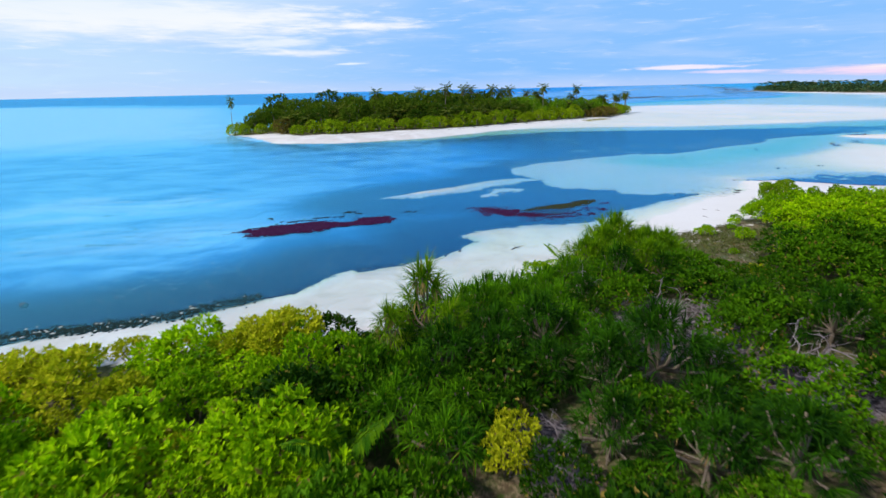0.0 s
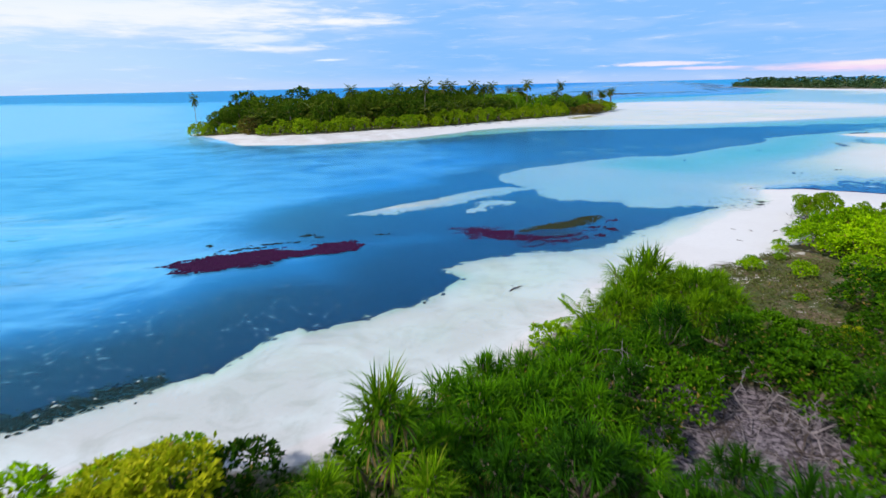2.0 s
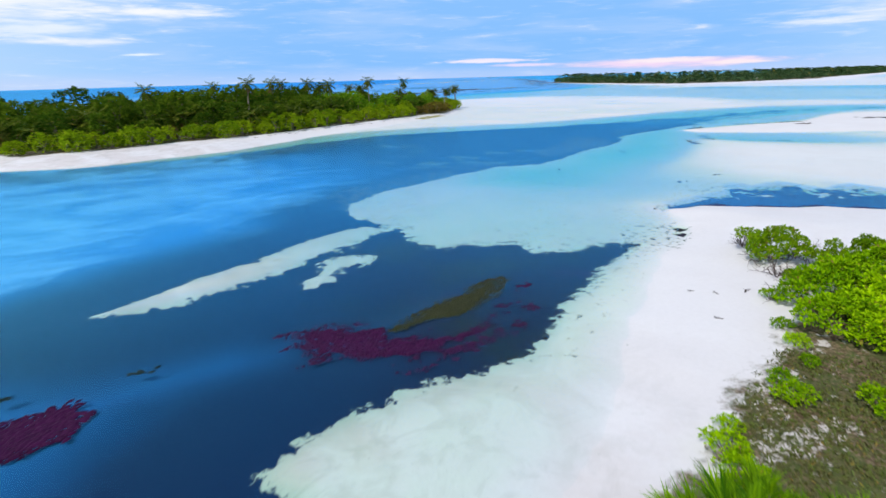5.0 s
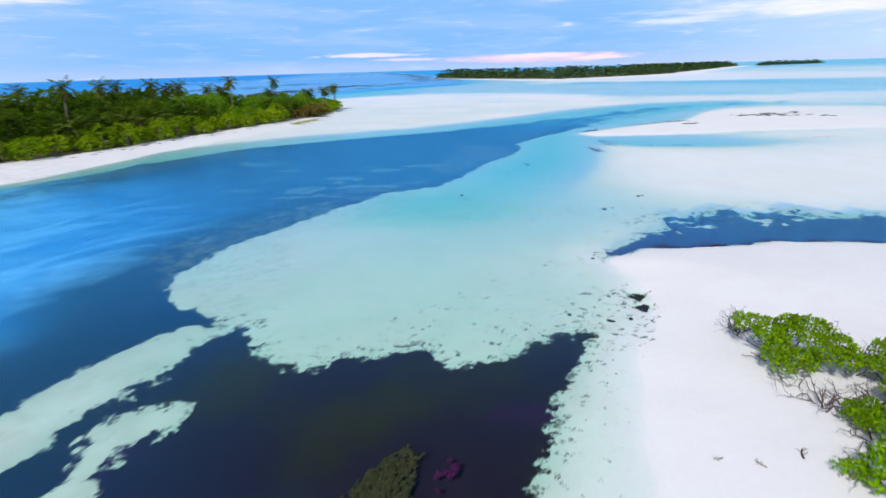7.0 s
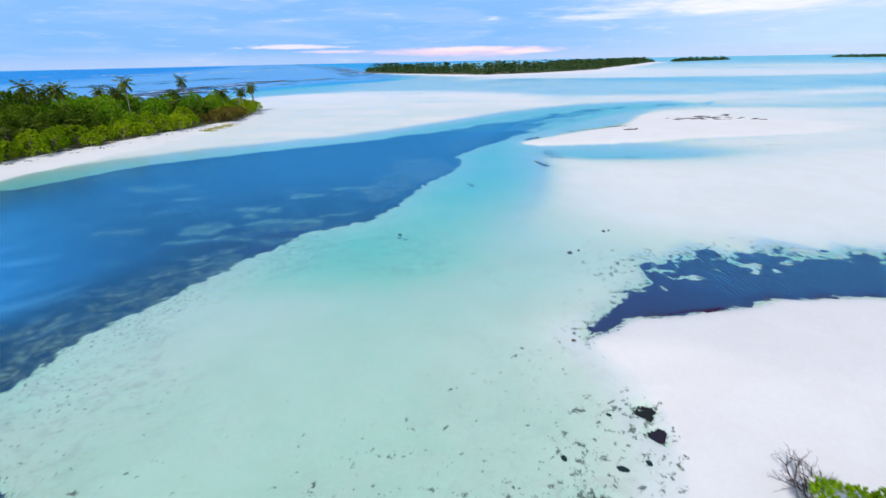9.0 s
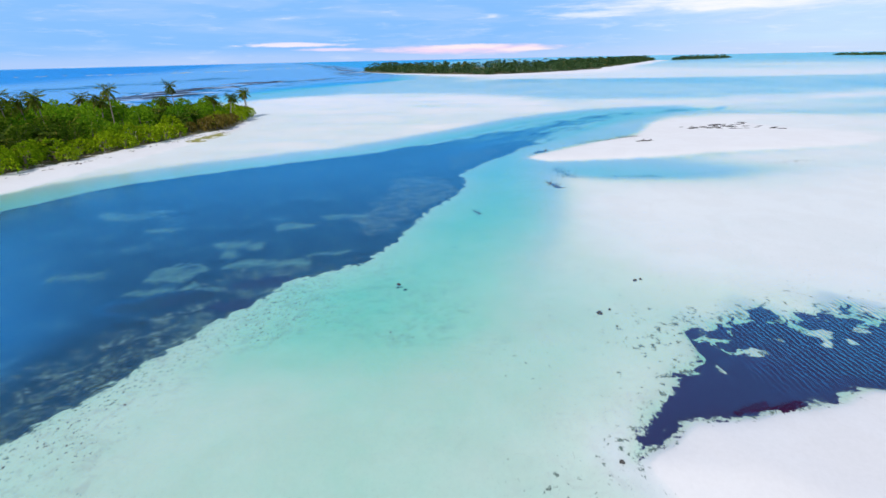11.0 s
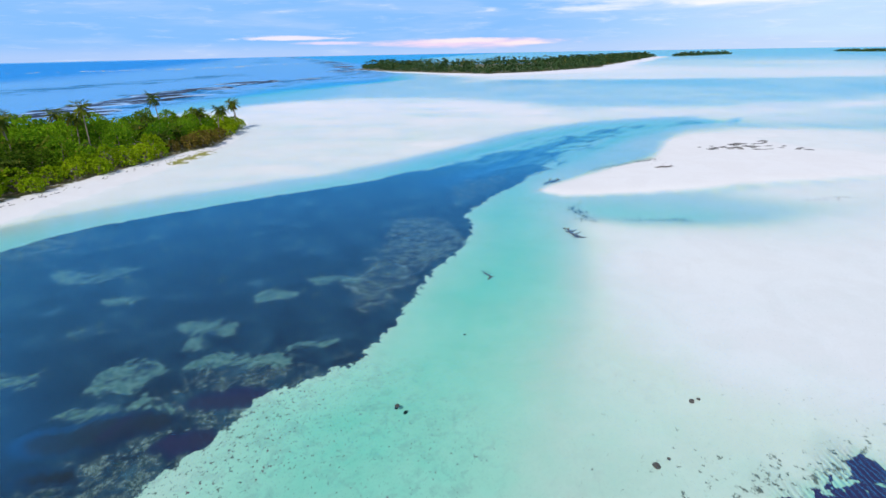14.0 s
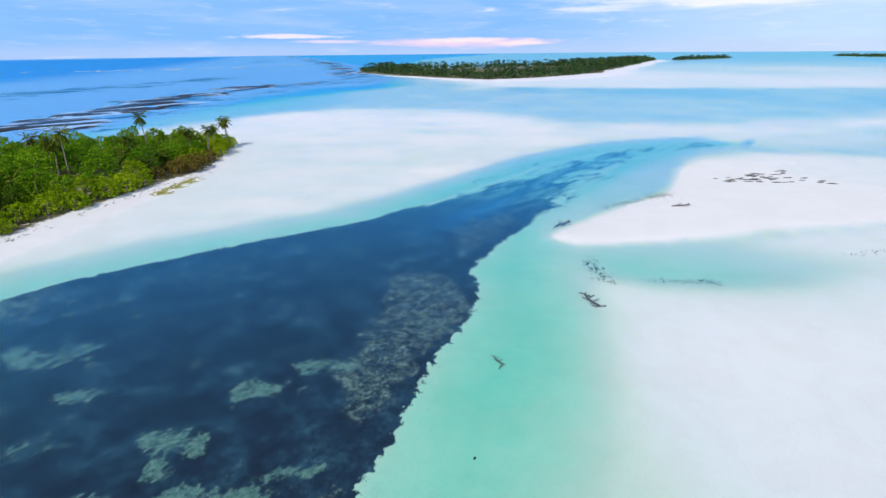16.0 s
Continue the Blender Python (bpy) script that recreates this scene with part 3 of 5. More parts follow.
POOL_ISLANDS = [(70.9, 86.4, 1.05, 0.6, 1), (74.2, 85.4, 0.7, 0.5, 1), (77.5, 83, 0.9, 0.6, 1), (75.8, 82.4, 0.6, 0.4, 1), (80.1, 80.7, 0.8, 0.5, 1), (77.7, 80.9, 0.6, 0.4, 1), (66.8, 87.6, 0.3, 0.8, 1)]


def oval(x, y, spot, warp):
    """0 in the middle of a spot, 1 at its rim; spots lie from north-west to south-east."""
    u, v = (x - spot[0]) * 0.70 - (y - spot[1]) * 0.71, (x - spot[0]) * 0.71 + (y - spot[1]) * 0.70
    return np.hypot(u / spot[2], v / spot[3]) + warp


def relief(x, y):
    """Height and surface masks at places x, y (arrays)."""
    reach = np.hypot(x - 30, y - 80)
    k = np.clip(reach / 60, 1, 12)
    wx = x + vnoise(x, y, 0.11, 4, 1) * 3.2 + vnoise(x, y, 0.012, 3, 3) * 6 * np.clip(k - 1, 0, 6)
    wy = y + vnoise(x, y, 0.11, 4, 2) * 3.2 + vnoise(x, y, 0.012, 3, 4) * 6 * np.clip(k - 1, 0, 6)
    sx, sy = x + vnoise(x, y, 0.2, 3, 5) * 1.6, y + vnoise(x, y, 0.2, 3, 6) * 1.6
    weed = inside(DEEP + DEEP_NORTH, sx, sy)
    weed = np.minimum(weed, -inside(SAND_BAR_WEST, sx, sy))
    weed = np.minimum(weed, -inside(SAND_PATCH, sx, sy) - 2.4 * vnoise(x * 0.6, y * 1.4, 0.5, 4, 37))
    # the channel's head breaks up into streaks, its floor shows pale windows
    along = (x - 30) * 0.80 + (y - 110) * 0.60
    across = -(x - 30) * 0.60 + (y - 110) * 0.80
    head = step(along, 96, 176)
    weed = weed - head * 2.0
    windows = vnoise(along * 0.55, across * 1.5, 0.15, 4, 11)
    inner = step(weed, 3, 8) * step(y, 112, 125) * (1 - head)
    thin = inner * step(x, 40, 52) * step(windows, 0.17, 0.23) * 0.35
    uneven = vnoise(x, y, 0.36, 4, 12)
    for spot in WINDOWS:
        thin = np.maximum(thin, spot[4] * step(oval(x, y, spot, 2.6 * uneven), 1.25, 0.75))
    thin = np.maximum(thin, 0.5 * head * step(y, 230, 205))
    pool = inside(POOL, sx + 0, sy)
    ragged = vnoise(along * 0.7, across * 1.2, 0.55, 4, 13) * 9 * step(x + y, 148, 160)
    pool = np.where(inside(DRY_LAND, x, y) > -1.5, pool, pool + ragged * step(-pool, -10, 1) * step(inside(DRY_LAND, x, y), -1.5, -4.5))
    isles = np.full_like(x, 30.0)
    for spot in POOL_ISLANDS:
        isles = np.minimum(isles, 3.0 * (oval(x, y, spot, 1.2 * uneven) - 1))
    weed = np.maximum(weed, np.minimum(pool, isles))
    lace = 0.8 * step(pool, 4.2, 0.8) * step(pool, -5.0, -1.5) * step(x + y, 150, 160) * step(inside(DRY_LAND, x, y), -3.0, -7.0)
    for spot in PONDS:
        weed = np.maximum(weed, 1.6 * (1 - oval(x, y, spot, 1.0 * uneven)))
    # reef flat north of the lagoon
    outer = inside(REEF_LINE, wx, wy)
    ridge = 13 - np.abs(outer + 8) * 0.42 + vnoise(along * 0.3, across * 1.5, 0.02, 3, 15) * 34 - 2
    ridge = ridge + 30 * vnoise((x + y) * 0.9, (x - y) * 0.25, 0.05, 5, 44) - 1
    ridge2 = 4 - np.abs(outer - 190) * 0.25 + vnoise(along * 0.25, across, 0.012, 3, 16) * 60 - 10
    east = inside(LAGOON_EAST, wx, wy)
    weed = np.where(outer > -120, np.maximum(np.minimum(weed, 40), np.maximum(ridge, ridge2)), weed)

    land = inside(DRY_LAND, sx, sy)
    isl0 = inside(ISLAND, sx, sy)
    z = np.where(land > 0, 1.5 * (1 - np.exp(-np.maximum(land, 0) / 11)), -0.035 - (0.045 + 0.18 * step(x, -2, 28) * (1 - 0.4 * step(reach, 150, 240))) * (1 - np.exp(np.minimum(land, 0) / 5)))
    z = z + 0.10 * vnoise(x, y, 0.05, 4, 17) * step(land, 3, -6)

    def toward(z, sd, lo, hi, level):
        f = step(sd, lo, hi)
        return z * (1 - f) + level * f

    z = toward(z, inside(FLAT_EAST, wx, wy), -30, 12, -0.025 + 0.07 * vnoise(x, y, 0.03, 4, 19))
    z = toward(z, inside(MINT, wx, wy), -7, 9, -0.66)
    z = toward(z, inside(CHANNEL, wx, wy), -10, 10, -0.72 + 0.60 * step(x, 185, 268))
    z = toward(z, inside(TURQ_NORTH, wx, wy), -45, 30, -0.46 + 0.20 * step(x, 255, 345) + 0.4 * vnoise(along * 0.3, across, 0.02, 4, 20))
    z = toward(z, inside(FLAT_NORTH, wx, wy), -26, 16, -0.045 + 0.19 * vnoise((x - y) * 0.35, (x + y) * 0.9, 0.09, 5, 21) * step(isl0, -4, -22))
    z = toward(z, inside(LAGOON_SPIT, wx, wy), -3, 6, -0.05 - 0.36 * step(x, 158, 120))
    bare = step(x - 0.4 * y, 172, 138)
    z = toward(z, inside(SAND_SPIT, wx, wy), -2.5 - 6 * (1 - bare), 4.0 + 6 * (1 - bare), 0.20 * bare - 0.03 * (1 - bare) + 0.10 * vnoise(x, y, 0.05, 3, 36))
    z = z - 0.34 * step(weed, -15, -1) * step(y, 150, 165) * step(isl0, 0, -3)
    shoal = inside(WEST_SHOAL, wx, wy)
    isl = isl0
    weed = np.where((shoal > -90) & (isl < -6), np.maximum(weed, np.minimum(20, -isl - 6)), weed)
    z = toward(z, -east, -25, 25, -1.35 + 0.9 * vnoise(x, y, 0.012, 4, 22))
    z = toward(z, outer, 20, 420, -2.9)
    bank = np.where((outer > -120) & (x > 70), ridge, -9.0)
    z = toward(z, weed, -1.2, 1.0, -0.35 - 0.5 * (1 - np.exp(-np.maximum(weed, 0) / 8)))
    z = toward(z, bank, 1.0, 6.0, 0.07)
    for mat in (RED_WEST, RED_EAST, OLIVE):
        z = toward(z, inside(mat, x, y), -2.2, 0.6, -0.12)
    z = toward(z, inside(FAR_SAND, wx, wy), -20, 30, -0.05 - 0.05 * step(x, 560, 900) + 0.30 * step(inside(FAR_WOOD, wx, wy), -45, -12) + 0.12 * vnoise(x, y, 0.006, 3, 35))
    z = toward(z, inside(FAR_WOOD, wx, wy), -12, 10, 1.2)
    z = np.where(isl > -4, np.maximum(z, np.where(isl > 0, 1.5 * (1 - np.exp(-np.maximum(isl, 0) / 8)), isl * 0.12)), z)
    z = z - 0.14 * step(reach, 800, 1700) * step(z, 0.1, -0.05)
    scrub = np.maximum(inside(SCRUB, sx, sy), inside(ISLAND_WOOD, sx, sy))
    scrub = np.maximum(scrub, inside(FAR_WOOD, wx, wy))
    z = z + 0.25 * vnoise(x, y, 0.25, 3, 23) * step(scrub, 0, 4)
    z = np.where(land > 0, z + 0.05 * vnoise(x, y, 0.4, 3, 24) * step(land, 0.5, 3), z)
    tone = step(x, 6, 24) * step(y, 104, 92)
    channel = step(y, 108, 122) * step(x, 14, 48) * (1 - step(along, 92, 140))
    tone = np.where(outer > -120, 0.85, tone)
    tone = np.where(pool > -2, 0.55, tone)
    elbow = np.maximum(step(inside(RUBBLE_BED, sx, sy) + 5 * uneven, -1.0, 1.6), 0.8 * step(inside(RUBBLE_HEAD, sx, sy) + 6 * uneven, -1.5, 2.0))
    rubble = np.maximum(0.8 * step(weed, 9, 2) * step(vnoise(x, y, 0.09, 3, 27), -0.2, 0.02) * step(x, 70, 58), elbow) * step(y, 106, 116) * step(x, 22, 36)
    rubble = np.maximum(rubble, 0.95 * step(weed, 15, 4) * step(y, 104, 112) * step(x, 18, 26) * step(x, 72, 52))
    hollows, purple = np.zeros_like(x), np.zeros_like(x)
    for spot in HOLLOWS:
        core = step(oval(x, y, spot, 0.9 * uneven), 1.2, 0.85)
        hollows, purple = np.maximum(hollows, core), np.maximum(purple, spot[4] * core)
    rubble, tone, thin = rubble * (1 - hollows), np.maximum(tone * (1 - hollows), hollows * (0.82 + 0.18 * purple)), thin * (1 - hollows)
    channel = channel * (1 - hollows)
    clumps = np.exp(np.minimum(weed, 0) / 4.0) * step(x, -6, 34) * step(reach, 120, 60) + 0.35 * step(x, 24, 40) * step(y, 82, 92) * step(vnoise(x, y, 0.06, 3, 28), 0.0, 0.15) * step(x + y, 200, 165)
    clumps = clumps * (1 - 0.6 * step(y, 98, 108))
    specks = (np.exp(np.minimum(weed, 0) / (2.5 + 2.5 * step(y, 96, 106))) * (0.22 + 0.78 * step(y, 96, 106)) + (0.3 + 0.4 * step(y, 96, 106)) * step(vnoise(x, y, 0.07, 3, 43), -0.15, 0.12)) * step(x, 14, 30) * step(x + y, 205, 165) * step(y, 72, 80) * (land < -1)
    clumps = np.maximum(clumps, 0.9 * step(np.hypot((x - 46) / 6.0, (y - 80.5) / 7.0), 1.2, 0.6))
    pale = np.maximum(step(np.hypot((x + 42) / 34.0, (y - 92) / 11.0), 1.1, 0.3), step(y - 0.25 * x, 150, 205)) * step(x, 6, -24)
    # where the painted glare lies
    sheen = np.maximum(step(np.hypot((x + 40) / 22.0, (y - 95) / 10.0) + 0.8 * vnoise(x, y, 0.05, 3, 38), 1.25, 0.4), 0.6 * step(np.hypot((x + 36) / 24.0, (y - 76) / 7.0) + 0.8 * vnoise(x, y, 0.05, 3, 39), 1.2, 0.4))
    clumps = np.maximum(clumps, step(np.hypot((x - 24.2) / 3.0, (y - 98.4) / 2.6), 1.3, 0.7))
    clumps = np.where(land > 0.5, 0.0, np.clip(clumps, 0, 1))
    pale = np.maximum(pale, 0.60 * step(x, 20, -16)) * step(weed, 7, 20) * (1 - step(x, -20, -8) * step(y, 78, 64))
    pale = np.maximum(pale, 0.62 * step(y, 96, 135) * step(x, 48, 8))
    flecks = np.maximum(step(np.hypot((x + 8) / 8.0, (y - 60.5) / 4.5) + vnoise(x, y, 0.2, 3, 29), 1.2, 0.5), 0.75 * step(np.hypot((x + 15) / 14.0, (y - 60.5) / 8.0) + vnoise(x, y, 0.2, 3, 29), 1.2, 0.6))
    # a worn, littered clearing in the scrub
    litter = np.maximum(step(np.hypot((x - 13) / 4.5, (y - 41) / 5.0), 1.15, 0.8), step(np.hypot((x - 15) / 5.0, (y - 33.5) / 3.0), 1.15, 0.8))
    litter = np.maximum(litter, step(np.hypot((x - 2.4) / 1.5, (y - 31) / 3.0), 1.15, 0.8))
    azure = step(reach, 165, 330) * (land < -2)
    outside = step(outer, -100, -35) * step(outer, 700, 300) * (isl < -2)
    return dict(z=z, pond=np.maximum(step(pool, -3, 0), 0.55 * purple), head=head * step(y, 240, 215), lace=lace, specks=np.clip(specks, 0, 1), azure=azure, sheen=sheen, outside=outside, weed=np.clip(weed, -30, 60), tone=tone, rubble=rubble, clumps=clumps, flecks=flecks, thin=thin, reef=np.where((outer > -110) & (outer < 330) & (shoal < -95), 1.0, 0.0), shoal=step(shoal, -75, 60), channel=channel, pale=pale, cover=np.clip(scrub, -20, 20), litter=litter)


def height(x, y):
    return float(relief(np.array([float(x)]), np.array([float(y)]))["z"][0])


def spread(lo, hi, fine, growth, limit):
    """Grid lines: evenly fine between lo and hi, ever wider outside."""
    mid = np.arange(lo, hi, fine)
    out, s, d = [], fine, 0.0
    while d < limit:
        s *= growth
        d += s
        out.append(d)
    out = np.array(out)
    return np.concatenate([(lo - out)[::-1], mid, mid[-1] + out])


def build_ground():
    gx, gy = spread(-34, 112, 0.68, 1.034, 4850), spread(26, 150, 0.68, 1.034, 4800)
    X, Y = np.meshgrid(gx, gy)
    f = relief(X.ravel(), Y.ravel())
    co = np.stack([X.ravel(), Y.ravel(), f["z"]], 1)
    nx, ny = len(gx), len(gy)
    i = (np.arange(ny - 1)[:, None] * nx + np.arange(nx - 1)[None, :]).ravel()
    quads = np.stack([i, i + 1, i + nx + 1, i + nx], 1)
    me = grid_mesh("ground", co, quads)
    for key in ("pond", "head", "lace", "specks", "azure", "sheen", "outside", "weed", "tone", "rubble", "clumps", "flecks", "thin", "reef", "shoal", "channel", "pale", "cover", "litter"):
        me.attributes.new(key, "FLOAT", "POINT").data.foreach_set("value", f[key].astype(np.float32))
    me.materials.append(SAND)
    me.polygons.foreach_set("use_smooth", np.ones(len(me.polygons), bool))
    return tagged(new("ground", me), "white coral sand, shoals, weed beds and scrub floor", "ground", kind="structure")


def grid_mesh(name, co, quads):
    me = bpy.data.meshes.new(name)
    me.vertices.add(len(co))
    me.vertices.foreach_set("co", co.astype(np.float32).ravel())
    me.loops.add(quads.size)
    me.loops.foreach_set("vertex_index", quads.astype(np.int32).ravel())
    me.polygons.add(len(quads))
    me.polygons.foreach_set("loop_start", np.arange(0, quads.size, quads.shape[1], dtype=np.int32))
    me.update(calc_edges=True)
    me.validate()
    return me


build_ground()
lines_x, lines_y = spread(-30, 120, 3.0, 1.07, 4800), spread(40, 170, 3.0, 1.07, 4750)
WX, WY = np.meshgrid(lines_x, lines_y)
wn = len(lines_x)
wi = (np.arange(len(lines_y) - 1)[:, None] * wn + np.arange(wn - 1)[None, :]).ravel()
water_mesh = grid_mesh("water", np.stack([WX.ravel(), WY.ravel(), WX.ravel() * 0], 1), np.stack([wi, wi + 1, wi + wn + 1, wi + wn], 1))
# how deep the water stands: a mere film over a flat hardly mirrors
water_mesh.attributes.new("depth", "FLOAT", "POINT").data.foreach_set("value", (-relief(WX.ravel(), WY.ravel())["z"]).astype(np.float32))
water_mesh.materials.append(WATER)
tagged(new("water", water_mesh), "clear calm lagoon water over sand and weed", "water", kind="structure")


# ---- building plants ----
SCRUB_GROUP = "shrubs of the near scrub"


class Build:
    """Collects quads and triangles for one mesh."""

    def __init__(self):
        self.v, self.f, self.n = [], [], 0

    def put(self, verts, faces):
        verts = np.asarray(verts, float)
        self.v.append(verts)
        self.f.extend([[a + self.n for a in q] for q in faces])
        self.n += len(verts)

    def kites(self, p, d, nrm, length, width, droop=0.12):
        """Leaf blades: folded kites at p, growing along d, with the upper face towards nrm."""
        d = d / np.linalg.norm(d, axis=1)[:, None]
        s = np.cross(d, nrm)
        s /= np.linalg.norm(s, axis=1)[:, None] + 1e-9
        up = np.cross(s, d)
        L, W = np.reshape(length, (-1, 1)) * np.ones((len(p), 1)), np.reshape(width, (-1, 1)) * np.ones((len(p), 1))
        a, b, c, e = p, p + d * L * 0.55 + s * W / 2 + up * W * 0.12, p + d * L - up * L * droop, p + d * L * 0.55 - s * W / 2 + up * W * 0.12
        v = np.stack([a, b, c, e], 1).reshape(-1, 3)
        n0 = self.n
        self.v.append(v)
        self.n += len(v)
        self.f.extend(np.arange(n0, self.n).reshape(-1, 4).tolist())

    def tube(self, path, radii, sides=6):
        path = np.asarray(path, float)
        rings = []
        for i, p in enumerate(path):
            t = path[min(i + 1, len(path) - 1)] - path[max(i - 1, 0)]
            t /= np.linalg.norm(t) + 1e-9
            a = np.cross(t, (0.31, 0.87, 0.38))
            a /= np.linalg.norm(a) + 1e-9
            b = np.cross(t, a)
            ang = np.linspace(0, 2 * math.pi, sides, endpoint=False)
            rings.append(p + radii[i] * (np.cos(ang)[:, None] * a + np.sin(ang)[:, None] * b))
        faces = []
        for i in range(len(path) - 1):
            for j in range(sides):
                faces.append([i * sides + j, i * sides + (j + 1) % sides, (i + 1) * sides + (j + 1) % sides, (i + 1) * sides + j])
        faces.append([(len(path) - 1) * sides + j for j in range(sides)])
        self.put(np.concatenate(rings), faces)

    def strap(self, p, d, length, width, bend, segs=4):
        """A long keeled blade that arches over under its weight."""
        d = d / np.linalg.norm(d)
        s = np.cross(d, (0, 0, 1))
        s /= np.linalg.norm(s) + 1e-9
        pts, q, step_len = [], np.array(p, float), length / segs
        dirn = d.copy()
        for i in range(segs + 1):
            f = i / segs
            wd = width * (0.55 + 0.45 * min(1, f * 4)) * (1 - f) ** 0.6
            up = np.cross(s, dirn)
            pts += [q + s * wd / 2 + up * wd * 0.3, q, q - s * wd / 2 + up * wd * 0.3]
            dirn = dirn + np.array([0, 0, -bend / segs])
            dirn /= np.linalg.norm(dirn)
            q = q + dirn * step_len
        faces = []
        for i in range(segs):
            a = 3 * i
            faces += [[a, a + 1, a + 4, a + 3], [a + 1, a + 2, a + 5, a + 4]]
        self.put(pts, faces)

    def mesh(self, name, mat, smooth=False):
        me = bpy.data.meshes.new(name)
        me.from_pydata(np.concatenate(self.v).tolist(), [], self.f)
        me.materials.append(mat)
        if smooth:
            me.polygons.foreach_set("use_smooth", np.ones(len(me.polygons), bool))
        me.update()
        return me


def part(name, me, parent, label=""):
    ob = new(name, me)
    ob.parent = parent
    if label:
        tagged(ob, label)
    return ob


def thing(name, label, category, group=""):
    return tagged(new(name), label, category, group)


def rand_dirs(rng, n, zmin):
    z = rng.uniform(zmin, 1, n)
    a = rng.uniform(0, 2 * math.pi, n)
    r = np.sqrt(1 - z * z)
    return np.stack([r * np.cos(a), r * np.sin(a), z], 1)


def foliage(b, rng, blobs, per_area, leaf, leaves=7, zmin=-0.35, spread_out=0.9, broad=0.46):
    """Whorls of leaves over a heap of rounded clumps; blobs: x, y, z, radius."""
    blobs = np.array(blobs)
    for i, (cx, cy, cz, r) in enumerate(blobs):
        n = int(per_area * r * r * 9)
        d = rand_dirs(rng, n, zmin)
        p = np.array([cx, cy, cz]) + d * r * rng.uniform(0.72, 1.10, (n, 1))
        p[:, 2] = cz + (p[:, 2] - cz) * 0.85
        keep = np.ones(n, bool)
        for j, (ox, oy, oz, orad) in enumerate(blobs):
            if j != i:
                keep &= np.linalg.norm(p - (ox, oy, oz), axis=1) > orad * 0.80
        p, d = p[keep], d[keep]
        if not len(p):
            continue
        p, d = np.repeat(p, leaves, 0), np.repeat(d, leaves, 0)
        side = rng.normal(size=p.shape)
        out = d * 0.55 + side * spread_out * 0.62 + np.array([0, 0, 0.25])
        nrm = d + np.array([0, 0, 0.7]) + rng.normal(size=p.shape) * 0.25
        size = leaf * rng.uniform(0.7, 1.25, len(p))
        b.kites(p + side * leaf * 0.15, out, nrm, size, size * broad)


def heap(rng, radius, tall, n):
    """Clumps that together make an uneven, rounded bush."""
    out = [(0, 0, tall * 0.50, radius * 0.58)]
    for i in range(n):
        a, r = 2 * math.pi * (i + rng.uniform(-0.3, 0.3)) / n, radius * rng.uniform(0.45, 0.75)
        rr = radius * rng.uniform(0.32, 0.48)
        out.append((r * math.cos(a), r * math.sin(a), tall * rng.uniform(0.32, 0.62), rr))
    return out


def shrub(seed, name, radius, tall, mat, label, group, density=5.0, leaf=0.2, n=6, leaves=7):
    rng = np.random.RandomState(seed)
    root = thing(name, label, "shrub", group)
    blobs = heap(rng, radius, tall, n)
    for x, y, z, r in blobs[1:5]:
        t = Build()
        t.tube([(0.1 * x, 0.1 * y, -0.25), (0.35 * x, 0.35 * y, z * 0.4), (0.7 * x, 0.7 * y, z * 0.8), (x, y, z + 0.3 * r)], [0.06, 0.045, 0.03, 0.012], 5)
        part("stem", t.mesh("stem", BARK), root)
    b = Build()
    foliage(b, rng, blobs, density, leaf, leaves)
    part("foliage", b.mesh("foliage", mat), root)
    return root


def twig_tree(b, rng, at, d, length, radius, depth):
    d = d / np.linalg.norm(d)
    mid = at + d * length * 0.5 + rng.normal(size=3) * length * 0.07
    end = at + d * length + rng.normal(size=3) * length * 0.1
    b.tube([at, mid, end], [radius, radius * 0.8, radius * 0.55], 5 if depth > 1 else 4)
    if depth > 0:
        for _ in range(2 + (rng.rand() < 0.4)):
            twig_tree(b, rng, end if rng.rand() < 0.6 else mid, d + rng.normal(size=3) * 0.75, length * rng.uniform(0.55, 0.8), radius * 0.55, depth - 1)


def beach_bush(seed, lobes, label, twigs=5):
    """A ragged bush on sand: uneven leafy lobes with gaps, and bare twigs that stick out of it."""
    rng = np.random.RandomState(seed)
    root = thing("beach_bush", label, "shrub", SCRUB_GROUP)
    for i in range(twigs):
        t = Build()
        a = 2.4 * i + rng.uniform(-0.5, 0.5)
        twig_tree(t, rng, np.array((0.5 * math.cos(a), 0.5 * math.sin(a), -0.1)), np.array((math.cos(a), math.sin(a), rng.uniform(0.15, 0.7))), rng.uniform(0.9, 1.3), 0.035, 2)
        part("twig", t.mesh("twig", DARK_WOOD), root, "bare grey-brown twig")
    blobs = []
    for x, y, z, r in lobes:
        t = Build()
        t.tube([(0.2 * x, 0.2 * y, -0.2), (0.6 * x, 0.6 * y, z * 0.5), (x, y, z)], [0.06, 0.045, 0.02], 5)
        part("stem", t.mesh("stem", BARK), root)
        for _ in range(6):
            d = rand_dirs(rng, 1, -0.3)[0] * r * rng.uniform(0.5, 0.95)
            blobs.append((x + d[0], y + d[1], max(0.2, z + 0.8 * d[2]), r * rng.uniform(0.36, 0.58)))
    b = Build()
    foliage(b, rng, blobs, 30.0, 0.17, 6, -0.3, 1.0, 0.5)
    part("foliage", b.mesh("foliage", BUSH_LEAF), root)
    return root


